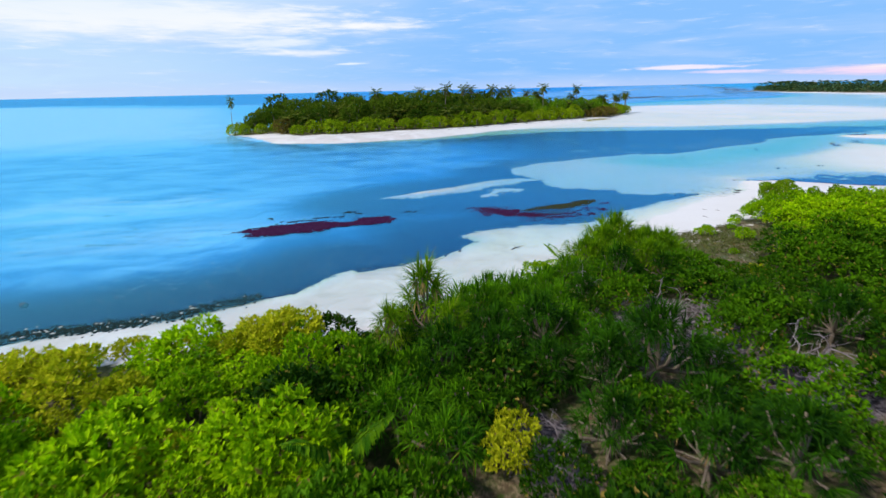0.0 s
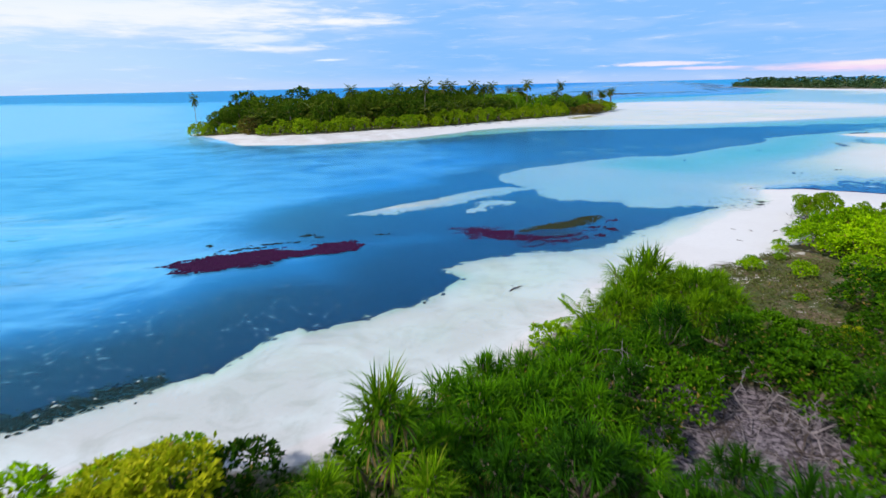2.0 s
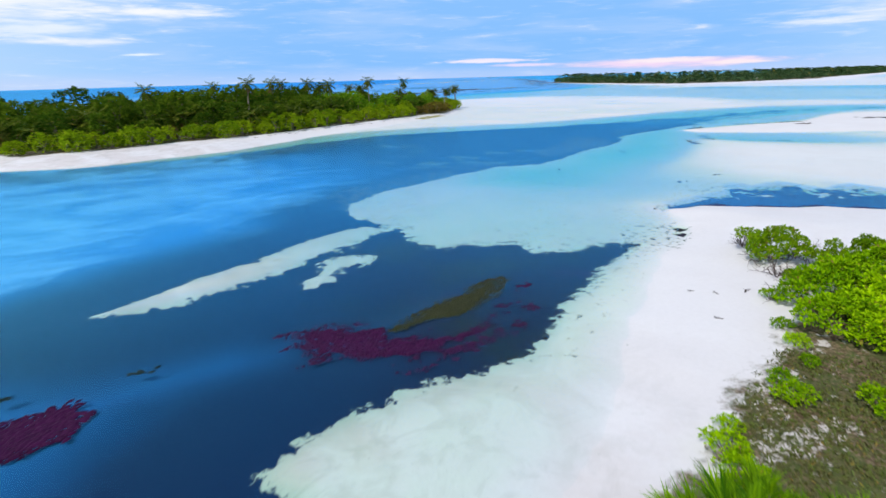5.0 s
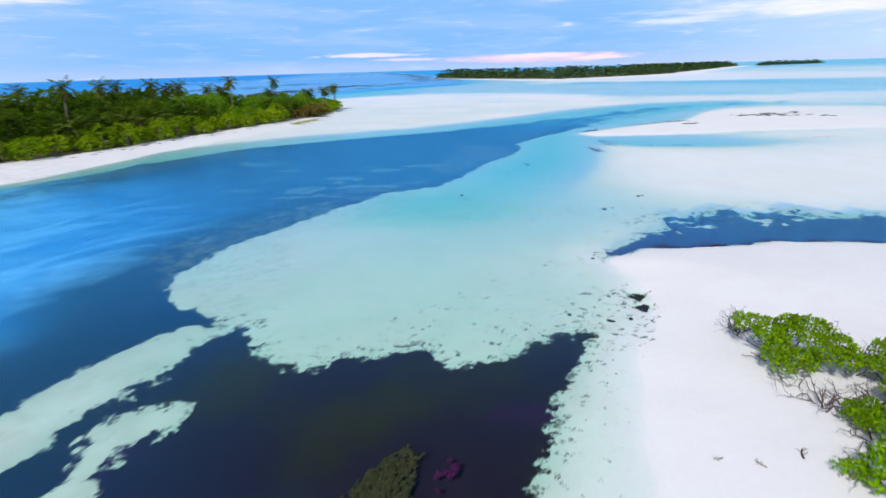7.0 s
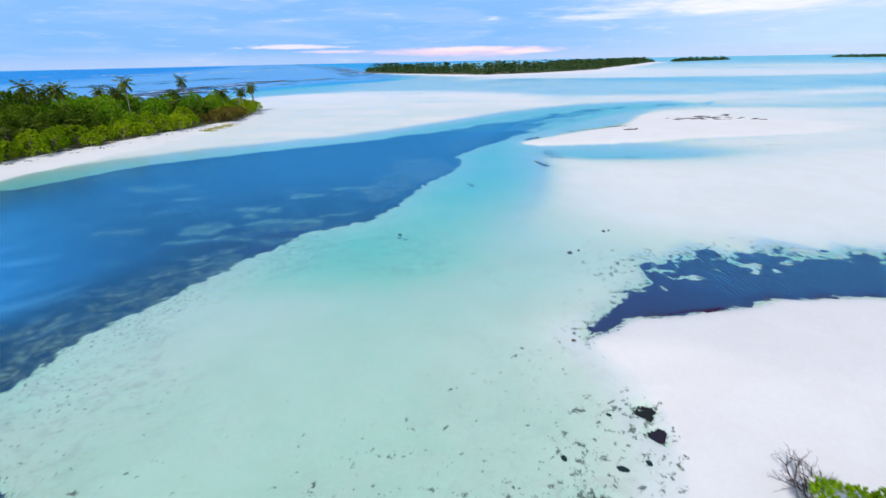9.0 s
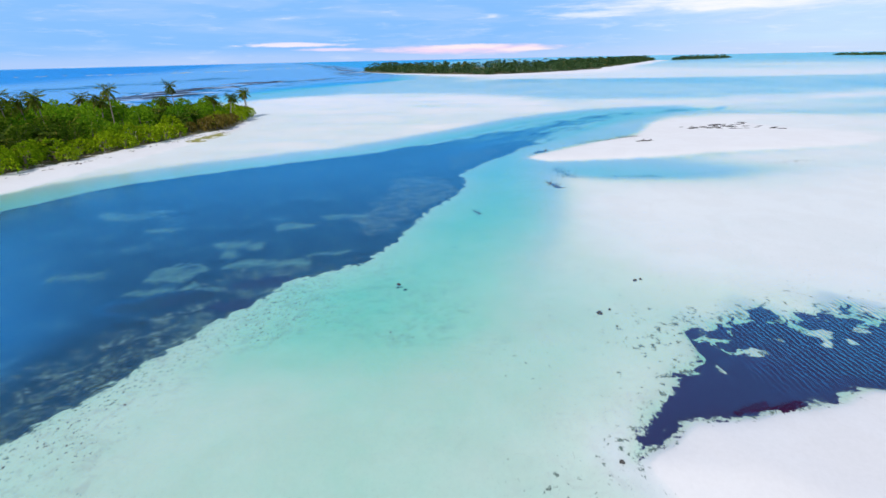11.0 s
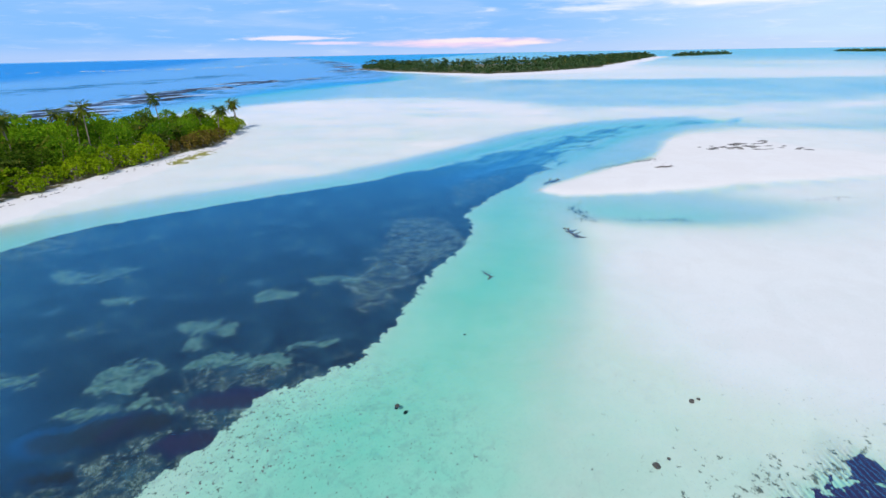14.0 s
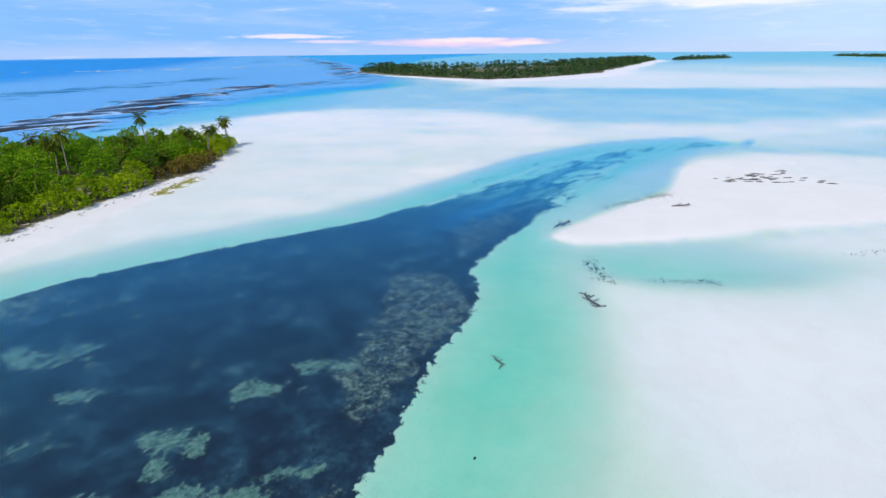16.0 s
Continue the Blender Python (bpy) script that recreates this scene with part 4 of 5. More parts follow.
def rosette(b, rng, at, axis, count, length, width):
    """A spiral head of long blades."""
    axis = np.array(axis, float)
    axis /= np.linalg.norm(axis)
    a = np.cross(axis, (0.2, 0.9, 0.1))
    a /= np.linalg.norm(a)
    c = np.cross(axis, a)
    for i in range(count):
        f = i / count
        ang = i * 2.4 + rng.uniform(-0.2, 0.2)
        lean = 0.10 + 0.80 * f + rng.uniform(-0.25, 0.25)
        d = axis * math.cos(lean) + (a * math.cos(ang) + c * math.sin(ang)) * math.sin(lean)
        b.strap(np.array(at) - axis * 0.3 * f, d, length * rng.uniform(0.75, 1.1), width * rng.uniform(0.8, 1.2), 0.35 + 1.25 * f + rng.uniform(0, 0.7), 2 if count > 28 else 3)


def pandanus(seed, tall, heads, radius, length=0.82, blades=30, label="green pandanus with forked stems and long drooping blades", dry_share=0.15, mat=None):
    rng = np.random.RandomState(seed)
    root = thing("pandanus", label, "pandanus", "pandanus thicket")
    fork = np.array((rng.uniform(-0.2, 0.2), rng.uniform(-0.2, 0.2), tall * 0.30))
    trunk = Build()
    trunk.tube([(0, 0, -0.3), fork * (0.5, 0.5, 0.5), fork, fork + (0, 0, tall * 0.2)], [0.13, 0.11, 0.10, 0.06], 7)
    part("trunk", trunk.mesh("trunk", BARK, True), root, "grey ringed stem")
    for i in range(3):
        a = 2.1 * i + rng.uniform(-0.4, 0.4)
        t = Build()
        t.tube([(0.02, 0, tall * 0.16), (0.3 * math.cos(a), 0.3 * math.sin(a), tall * 0.09), (0.55 * math.cos(a), 0.55 * math.sin(a), -0.3)], [0.035, 0.035, 0.03], 5)
        part("prop_root", t.mesh("prop_root", BARK, True), root)
    for i in range(heads):
        f = (i + 0.5) / heads
        a = 2.4 * i + rng.uniform(-0.3, 0.3)
        # heads sit all over an uneven dome, the lower ones leaning out
        r = radius * math.sin(f * 1.75) * rng.uniform(0.8, 1.1)
        z = tall - length * 0.65 - (tall - 0.9) * (1 - math.cos(f * 1.75)) * 0.72 + rng.uniform(-0.3, 0.25)
        tip = np.array((r * math.cos(a), r * math.sin(a), max(z, 0.35)))
        if i % 2 == 0:
            t = Build()
            t.tube([fork - (0, 0, 0.05), fork + (tip - fork) * (0.6, 0.6, 0.35), tip], [0.075, 0.06, 0.05], 5)
            part("branch", t.mesh("branch", BARK, True), root)
        b = Build()
        rosette(b, rng, tip, np.array((math.cos(a) * f * 1.1, math.sin(a) * f * 1.1, 1.0)), blades, length * rng.uniform(0.75, 1.25), 0.082)
        head = part("leaf_head", b.mesh("leaf_head", mat or PANDAN_LEAF), root)
        if rng.rand() < dry_share:
            dry = Build()
            for k in range(9):
                a = rng.uniform(0, 6.28)
                dry.strap(tip - np.array((0, 0, 0.25)), np.array((math.cos(a), math.sin(a), -0.1)), length * 0.7, 0.08, 1.9, 3)
            part("withered_skirt", dry.mesh("withered_skirt", PANDAN_DRY), head, "withered yellow-brown blades")
    return root


def frond(b, rng, at, d, length, droop, leaflets=15, fold=0.35, blade=0.064):
    """One pinnate palm leaf: a midrib with leaflets on both sides."""
    d = d / np.linalg.norm(d)
    side = np.cross(d, (0, 0, 1))
    side /= np.linalg.norm(side) + 1e-9
    pts, q, dirn = [], np.array(at, float), d.copy()
    for i in range(7):
        pts.append(q.copy())
        dirn = dirn + np.array([0, 0, -droop / 6])
        dirn /= np.linalg.norm(dirn)
        q = q + dirn * length / 6
    pts = np.array(pts)
    b.tube(pts, np.linspace(0.035, 0.008, 7) * max(1.0, length / 3), 3)
    P, D, N, L = [], [], [], []
    for i in range(leaflets):
        f = 0.14 + 0.86 * i / (leaflets - 1)
        k = min(int(f * 6), 5)
        p = pts[k] + (pts[k + 1] - pts[k]) * (f * 6 - k)
        t = pts[k + 1] - pts[k]
        t /= np.linalg.norm(t)
        ln = length * 0.27 * math.sin(math.pi * min(0.97, 0.2 + 0.78 * f)) + 0.12
        for s in (-1, 1):
            P.append(p)
            D.append(side * s * 0.85 + t * 0.55 + np.array((0, 0, -fold + rng.uniform(-0.2, 0.15))))
            N.append((0, 0, 1))
            L.append(ln * rng.uniform(0.85, 1.1))
    b.kites(np.array(P), np.array(D), np.array(N, float) + 1e-3, np.array(L), length * blade + 0.015, 0.18)


def coconut_palm(seed, tall, lean=(0.6, 0.2), fronds=24, length=3.5, label="slender coconut palm with a drooping crown", dry=3, leaflets=15, mat=None):
    rng = np.random.RandomState(seed)
    root = thing("coconut_palm", label, "palm tree", "coconut palms of the islands")
    top = np.array((lean[0], lean[1], tall))
    path = [np.array((lean[0] * f ** 1.8, lean[1] * f ** 1.8, -0.5 + (tall + 0.5) * f)) for f in np.linspace(0, 1, 7)]
    t = Build()
    t.tube(path, np.linspace(0.22, 0.11, 7), 7)
    part("trunk", t.mesh("trunk", PALM_BARK, True), root, "ringed grey palm trunk")
    b = Build()
    for i in range(fronds):
        a = i * 2.4 + rng.uniform(-0.25, 0.25)
        f = i / fronds
        rise = 1.9 - 3.3 * f
        frond(b, rng, top, np.array((math.cos(a), math.sin(a), rise)), length * rng.uniform(0.85, 1.1), 0.55 + 0.75 * rng.rand(), leaflets, 0.35, 0.064 if leaflets < 20 else 0.036)
    part("crown", b.mesh("crown", mat or PALM_LEAF), root)
    for i in range(dry):
        a = rng.uniform(0, 6.28)
        old = Build()
        frond(old, rng, top - np.array((0, 0, 0.2)), np.array((math.cos(a), math.sin(a), -0.7)), length * 0.8, 1.6)
        part("dead_frond", old.mesh("dead_frond", DRY_FROND), root, "hanging brown dead frond")
    return root


def broadleaf_tree(seed, tall, radius, mat, label, leaf=0.56, density=1.15, group="trees of the wooded islet"):
    rng = np.random.RandomState(seed)
    root = thing("broadleaf_tree", label, "tree", group)
    blobs = [(0, 0, tall * 0.70, radius * 0.60), (0, 0, tall * 0.34, radius * 0.78)]
    for i in range(9):
        a, f = 2.4 * i + rng.uniform(-0.3, 0.3), (i + 0.5) / 9
        r = radius * (0.30 + 0.48 * f) * rng.uniform(0.85, 1.15)
        blobs.append((r * math.cos(a), r * math.sin(a), tall * (0.86 - 0.62 * f * f) * rng.uniform(0.86, 1.06), radius * rng.uniform(0.30, 0.44)))
    t = Build()
    t.tube([(0, 0, -0.5), (0.1, 0.05, tall * 0.3), (0.05, 0, tall * 0.62)], [0.28, 0.22, 0.1], 7)
    for x, y, z, r in blobs[1:4]:
        limb = Build()
        limb.tube([(0.08, 0.03, tall * 0.22), (x * 0.5, y * 0.5, z * 0.68), (x, y, z)], [0.12, 0.08, 0.03], 5)
        part("limb", limb.mesh("limb", BARK), root)
    part("trunk", t.mesh("trunk", BARK), root, "grey tree trunk")
    b = Build()
    foliage(b, rng, blobs, density, leaf, 6, -0.45, 0.9, 0.72)
    part("crown", b.mesh("crown", mat), root)
    return root


class Stock:
    """Plants of one kind: the first of each variant is the original, the others are copies."""

    def __init__(self, originals):
        self.free, self.all = list(originals), list(originals)

    def set(self, x, y, turn, s=1.0, pick=None, sink=0.0, tall=1.0):
        ob = self.all[(pick if pick is not None else 0) % len(self.all)]
        m = pose(x, y, height(x, y) - sink, 0, 0, turn) @ Matrix.Diagonal((s, s, s * tall, 1))
        if ob in self.free:
            self.free.remove(ob)
            ob.matrix_basis = m
            return ob
        base = ob.matrix_basis.copy()
        ob.scale = (1, 1, 1)
        c = copy_thing(ob, m)
        ob.matrix_basis = base
        return c


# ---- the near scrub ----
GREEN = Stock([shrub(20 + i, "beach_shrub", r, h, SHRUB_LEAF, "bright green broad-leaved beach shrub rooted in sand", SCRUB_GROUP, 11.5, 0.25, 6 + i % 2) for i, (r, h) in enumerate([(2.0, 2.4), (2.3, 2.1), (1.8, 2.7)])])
DARK = Stock([shrub(30 + i, "beach_shrub", r, h, SHADED_LEAF, "shrub with leaves darkened for the shade of the scrub", SCRUB_GROUP, 10.5, 0.25, 6) for i, (r, h) in enumerate([(1.9, 2.8), (2.1, 2.4)])])
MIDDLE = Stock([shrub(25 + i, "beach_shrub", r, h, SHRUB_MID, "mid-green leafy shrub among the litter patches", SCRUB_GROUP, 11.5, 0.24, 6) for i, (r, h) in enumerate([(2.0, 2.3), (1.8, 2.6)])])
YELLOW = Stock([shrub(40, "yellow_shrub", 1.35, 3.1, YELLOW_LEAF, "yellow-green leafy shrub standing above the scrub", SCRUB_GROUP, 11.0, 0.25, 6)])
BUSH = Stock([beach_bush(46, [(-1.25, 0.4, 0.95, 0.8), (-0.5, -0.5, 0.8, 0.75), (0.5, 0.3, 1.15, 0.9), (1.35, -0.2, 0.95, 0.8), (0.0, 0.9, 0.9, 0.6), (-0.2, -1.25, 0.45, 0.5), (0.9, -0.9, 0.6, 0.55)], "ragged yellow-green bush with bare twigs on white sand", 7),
              beach_bush(47, [(-0.6, 0.2, 0.9, 0.85), (0.5, -0.3, 1.0, 0.9), (0.2, 0.9, 0.8, 0.7), (1.1, 0.6, 0.7, 0.6)], "ragged yellow-green bush with bare twigs on white sand", 5)])
LOW = Stock([shrub(44, "low_shrub", 1.1, 1.2, SHRUB_LEAF, "low bright green shrub on sandy ground", SCRUB_GROUP, 16.0, 0.20, 5)])
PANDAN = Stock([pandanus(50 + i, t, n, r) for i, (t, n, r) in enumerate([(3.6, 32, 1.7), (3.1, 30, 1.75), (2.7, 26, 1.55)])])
TALL_PANDAN = Stock([pandanus(60, 5.8, 24, 1.25, 1.2, 28, "tall pandanus painted sunlit, with a drooping crown above the scrub", 0.6, PANDAN_SUNLIT)])
SUN_PANDAN = Stock([pandanus(66, 3.3, 38, 1.75, 0.95, 38, "pandanus painted sunlit, with long drooping blades, at the beach edge", 0.1, PANDAN_SUNLIT), pandanus(67, 2.8, 34, 1.6, 0.95, 38, "pandanus painted sunlit, with long drooping blades, at the beach edge", 0.1, PANDAN_SUNLIT)])
MID_PANDAN = Stock([pandanus(56, 3.0, 34, 1.7, 1.0, 32, "mid-toned green pandanus with dense upright blades", 0.05, PANDAN_MID), pandanus(57, 2.6, 30, 1.6, 1.0, 32, "mid-toned green pandanus with dense upright blades", 0.1, PANDAN_MID)])
YOUNG_PALM = Stock([coconut_palm(70, 1.9, (0.15, 0.1), 12, 2.9, "young coconut palm with upright fronds in the scrub", 0, 30, PANDAN_SUNLIT)])


def clear_of(x, y):
    """Bare clearings and litter patches that no shrub covers."""
    if ((x - 13) / 3.4) ** 2 + ((y - 41) / 3.1) ** 2 < 1 or ((x - 15.5) / 4.0) ** 2 + ((y - 33.6) / 1.8) ** 2 < 1:
        return True
    if ((x - 2.6) / 1.2) ** 2 + ((y - 31) / 2.2) ** 2 < 1 or ((x - 24) / 2.2) ** 2 + ((y - 39) / 1.6) ** 2 < 1:
        return True
    # herb-covered opening behind the beach
    u, v = (x - 25.5) * 0.83 + (y - 54.5) * 0.56, -(x - 25.5) * 0.56 + (y - 54.5) * 0.83
    return (u / 9.5) ** 2 + (v / 5.3) ** 2 < 1


rng = np.random.RandomState(5)
placed = []


def room(x, y, d):
    return all((x - a) ** 2 + (y - b) ** 2 > (0.5 * (d + c)) ** 2 for a, b, c in placed)


for x, y, s in [(-1.5, 40.4, 1.0), (-3.4, 38.6, 0.72), (-0.4, 38.2, 0.7)]:
    TALL_PANDAN.set(x, y, rng.uniform(0, 360), s)
    placed.append((x, y, 1.6))
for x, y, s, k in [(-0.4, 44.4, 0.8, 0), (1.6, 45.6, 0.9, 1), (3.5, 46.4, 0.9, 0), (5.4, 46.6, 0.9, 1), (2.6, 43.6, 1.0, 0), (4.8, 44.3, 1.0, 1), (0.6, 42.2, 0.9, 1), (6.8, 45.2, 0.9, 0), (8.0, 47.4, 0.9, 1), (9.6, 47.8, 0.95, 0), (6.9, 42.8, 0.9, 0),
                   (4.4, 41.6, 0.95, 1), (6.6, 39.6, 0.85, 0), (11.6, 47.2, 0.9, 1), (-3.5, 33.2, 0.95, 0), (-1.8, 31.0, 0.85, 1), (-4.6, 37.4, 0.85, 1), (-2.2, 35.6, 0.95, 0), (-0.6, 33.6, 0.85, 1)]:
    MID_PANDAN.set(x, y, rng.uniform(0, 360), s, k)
    placed.append((x, y, 1.8))
for x, y, s, k in [(4.6, 38.9, 1.0, 0), (2.2, 39.4, 0.95, 1), (-0.9, 36.2, 1.05, 0), (1.4, 36.6, 1.0, 1), (3.6, 35.4, 1.0, 2), (7.2, 36.8, 0.9, 1), (6.0, 34.2, 0.95, 0), (11.3, 34.8, 0.9, 2), (19.6, 36.4, 1.0, 0), (18.0, 40.2, 0.9, 1), (-2.4, 38.8, 0.9, 2), (13.2, 47.6, 0.95, 0), (9.4, 44.6, 0.9, 2), (16.5, 47.0, 0.85, 1), (4.4, 30.4, 0.85, 0), (9.0, 31.2, 0.9, 2), (7.4, 28.6, 0.9, 1), (10.0, 28.0, 0.95, 0)]:
    PANDAN.set(x, y, rng.uniform(0, 360), s, k)
    placed.append((x, y, 1.9))
for x, y, s in [(-10.4, 42.4, 1.15), (-8.6, 42.0, 1.2), (-9.6, 40.8, 1.0), (0.4, 30.2, 0.7), (-20.8, 39.4, 1.15), (-18.4, 36.6, 1.1), (-21.6, 36.0, 1.1), (-19.4, 33.0, 1.0), (1.0, 31.4, 0.7), (23.4, 46.4, 0.5)]:
    YELLOW.set(x, y, rng.uniform(0, 360), s)
    placed.append((x, y, 1.6))
YOUNG_PALM.set(10.6, 51.8, 40, 0.68)
YOUNG_PALM.set(-5.4, 30.4, 200, 0.85)
YOUNG_PALM.set(46.5, 60.2, 120, 0.8)
placed += [(10.6, 51.8, 1.5), (-5.4, 30.4, 1.6)]
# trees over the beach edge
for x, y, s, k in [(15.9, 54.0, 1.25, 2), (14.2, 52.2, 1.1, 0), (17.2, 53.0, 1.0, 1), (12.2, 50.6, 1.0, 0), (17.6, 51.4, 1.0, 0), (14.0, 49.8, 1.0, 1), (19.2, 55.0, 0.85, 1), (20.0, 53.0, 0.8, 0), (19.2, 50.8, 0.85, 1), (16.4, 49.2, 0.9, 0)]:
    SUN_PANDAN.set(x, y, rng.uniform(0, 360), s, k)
    placed.append((x, y, 2.4))
# leafy shrubs between the litter patches and below the flight's start
for x, y, s, k in [(18.4, 46.8, 0.9, 0), (20.8, 47.0, 0.85, 1), (22.6, 45.8, 0.8, 2), (19.4, 44.0, 0.9, 1), (21.6, 42.6, 0.9, 0), (24.6, 44.0, 0.8, 1), (6.6, 31.0, 0.85, 1), (11.2, 30.2, 0.9, 0), (13.0, 28.6, 0.9, 0), (4.8, 28.2, 0.85, 2)]:
    MIDDLE.set(x, y, rng.uniform(0, 360), s * rng.uniform(0.75, 1.1), k, 0.0, rng.uniform(0.7, 1.25))
    placed.append((x, y, 2.3))
# the dense rounded thicket at the head of the opening
for x, y, s, k in [(39.5, 63.8, 1.15, 0), (36.4, 61.2, 1.1, 1), (42.8, 63.6, 1.25, 2), (40.2, 60.2, 1.3, 0), (36.8, 57.8, 1.15, 2), (44.6, 60.4, 1.3, 1), (41.0, 56.6, 1.3, 2), (37.6, 54.2, 1.2, 0), (45.6, 56.8, 1.3, 0), (48.2, 63.0, 1.2, 2),
                   (33.6, 54.2, 0.9, 1), (42.2, 53.0, 1.2, 1), (50.0, 59.6, 1.3, 1), (35.2, 50.6, 1.1, 2), (39.0, 50.2, 1.1, 0), (47.0, 53.4, 1.2, 2), (52.5, 63.2, 1.1, 0), (54.5, 58.5, 1.2, 2), (51.0, 54.5, 1.2, 1), (47.6, 64.0, 0.9, 1)]:
    GREEN.set(x, y, rng.uniform(0, 360), s, k, 0.3)
    placed.append((x, y, 3.4))
for x, y, s in [(42.0, 66.2, 0.8), (38.0, 66.0, 0.6), (33.0, 61.6, 0.6), (34.4, 63.2, 0.55), (27.8, 58.8, 0.75), (28.8, 60.0, 0.6), (22.3, 58.3, 0.8), (23.8, 59.2, 0.5), (30.0, 56.4, 0.9), (31.6, 60.2, 0.45), (21.2, 57.0, 0.9), (26.2, 52.6, 0.4), (29.4, 52.2, 0.35)]:
    LOW.set(x, y, rng.uniform(0, 360), s)
    placed.append((x, y, 1.6 * s))
for x, y, turn, s, k in [(45.4, 71.0, -75, 1.35, 0), (42.0, 66.6, 20, 0.6, 1), (46.9, 66.5, 100, 1.0, 1), (49.4, 65.8, 200, 1.15, 1), (44.4, 65.6, 150, 0.85, 1)]:
    BUSH.set(x, y, turn, s, k)
    placed.append((x, y, 2.6))
# everything between
xs = np.array([(rng.uniform(-42, 62), rng.uniform(24, 66)) for _ in range(5000)])
cov = relief(xs[:, 0], xs[:, 1])["cover"]
for (x, y), c in zip(xs, cov):
    if c < 1.4 or clear_of(x, y) or x < -10 - 0.68 * (y - 15) or x > 4 + 1.2 * (y - 15):
        continue
    d = (1.85 if x < -5 else 2.15) if y < 52 else 2.8
    if not room(x, y, d):
        continue
    s = min(1.05, 0.55 + c * 0.12) * rng.uniform(0.62, 1.28)
    s = max(s, 0.85) if x < -5 else s
    kind = vnoise(np.array([x]), np.array([y]), 0.09, 2, 31)[0]
    placed.append((x, y, d))
    if -4 < x < 11 and 31 < y < 48 and rng.rand() < 0.55:
        (PANDAN if y < 41 else MID_PANDAN).set(x, y, rng.uniform(0, 360), s * 0.95, int(rng.randint(3)))
    elif x < -11 and y < 43 and rng.rand() < (0.5 if x < -14 else 0.28):
        YELLOW.set(x, y, rng.uniform(0, 360), s * 0.85)
    # dark-leaved shrubs stand where the thicket's middle lies in shade
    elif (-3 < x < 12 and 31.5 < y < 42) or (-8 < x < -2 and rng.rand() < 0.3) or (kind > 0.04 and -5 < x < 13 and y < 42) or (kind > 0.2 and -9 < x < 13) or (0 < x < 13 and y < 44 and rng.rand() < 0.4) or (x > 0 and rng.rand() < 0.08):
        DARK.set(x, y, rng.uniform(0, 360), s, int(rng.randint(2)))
    else:
        (MIDDLE if (x > -7 and y < 49) or (x > -7 and rng.rand() < 0.15) else GREEN).set(x, y, rng.uniform(0, 360), s, int(rng.randint(3)), 0.0, rng.uniform(0.75, 1.3) * (0.75 if x < -8 and y > 37 else 1.0))

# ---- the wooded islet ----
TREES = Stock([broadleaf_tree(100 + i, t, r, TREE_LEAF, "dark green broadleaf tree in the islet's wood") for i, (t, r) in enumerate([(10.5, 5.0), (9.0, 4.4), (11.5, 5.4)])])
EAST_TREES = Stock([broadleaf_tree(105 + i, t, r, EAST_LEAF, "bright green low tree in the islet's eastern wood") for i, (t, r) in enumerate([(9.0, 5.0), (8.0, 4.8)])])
FRINGE = Stock([broadleaf_tree(110 + i, t, r, FRINGE_LEAF, "low yellow-green shrub at the islet's beach", 0.42, 2.1, "shrubs along the islet's beach") for i, (t, r) in enumerate([(3.6, 2.9), (3.0, 3.2)])])
PALMS = Stock([coconut_palm(120, 12.0, (0.9, 0.3), 20, 3.2), coconut_palm(121, 10.0, (-0.7, 0.6), 18, 3.0), coconut_palm(122, 11.0, (0.2, -0.9), 20, 3.3)])
LOW_PALMS = Stock([coconut_palm(125, 4.0, (0.5, -0.4), 18, 3.9, "stocky young coconut palm with long fronds", 3)])
rng = np.random.RandomState(9)
for x, y, top in [(-60.5, 249, 10.3), (-0.7, 216, 12.3), (27.4, 226, 13.4), (38.1, 240, 13.1), (43.7, 252, 12.9), (53.6, 250, 12.9), (60.4, 246, 12.3), (57.2, 248, 11.6), (74, 270, 10.6), (77.3, 262, 9.9), (78, 254, 12.9),
                  (107.3, 284.5, 12.9), (114.6, 268, 8.6), (120.3, 269, 8.8), (126.5, 278, 7.6), (132.6, 281, 9.4), (134.2, 282.6, 8.8), (75.9, 262, 10.4), (96, 262, 9.6), (114.6, 270, 8.4), (20, 250, 12.5), (62, 262, 11.5)]:
    k = int(rng.randint(3))
    base = (12.0, 10.0, 11.0)[k]
    PALMS.set(x, y, rng.uniform(0, 360), 0.62 if x < -50 else 1.0, k, 0.0, (1.6 if x < -50 else 1.0) * (top + (1.3 if x < 90 else 0.5) - height(x, y)) / base)
for x, y, s in [(-11.8, 205, 1.5), (-30.7, 201.5, 1.2), (47.8, 223, 1.25), (25.3, 209, 1.25), (30, 212, 1.15), (107.2, 266, 1.0), (95.1, 248.5, 0.95), (100, 255, 1.0), (95, 262, 1.3), (-15.6, 206, 1.2), (12, 213, 1.4), (0, 207, 1.1),
                (18, 216, 1.3), (112, 275, 1.0), (119, 279, 1.0), (-24, 200, 1.1), (37, 225, 1.3), (6, 212, 1.3), (66, 243, 1.2), (40, 216, 1.2), (55, 228, 1.2)]:
    LOW_PALMS.set(x, y, rng.uniform(0, 360), s)
taken = []
BROWNED = Stock([broadleaf_tree(116, 3.4, 2.6, BROWNED_LEAF, "browning grey-green shrub at the islet's beach", 0.46, 1.85, "shrubs along the islet's beach")])
for x, y, s in [(-32.5, 200, 1.3), (-30, 204, 1.2), (102, 249, 1.0), (106, 250, 1.2), (110, 253.5, 1.1), (96, 246.5, 0.8), (116, 260, 0.9), (40, 218.5, 0.8), (4, 202, 0.9)]:
    BROWNED.set(x, y, rng.uniform(0, 360), s)
    taken.append((x, y))
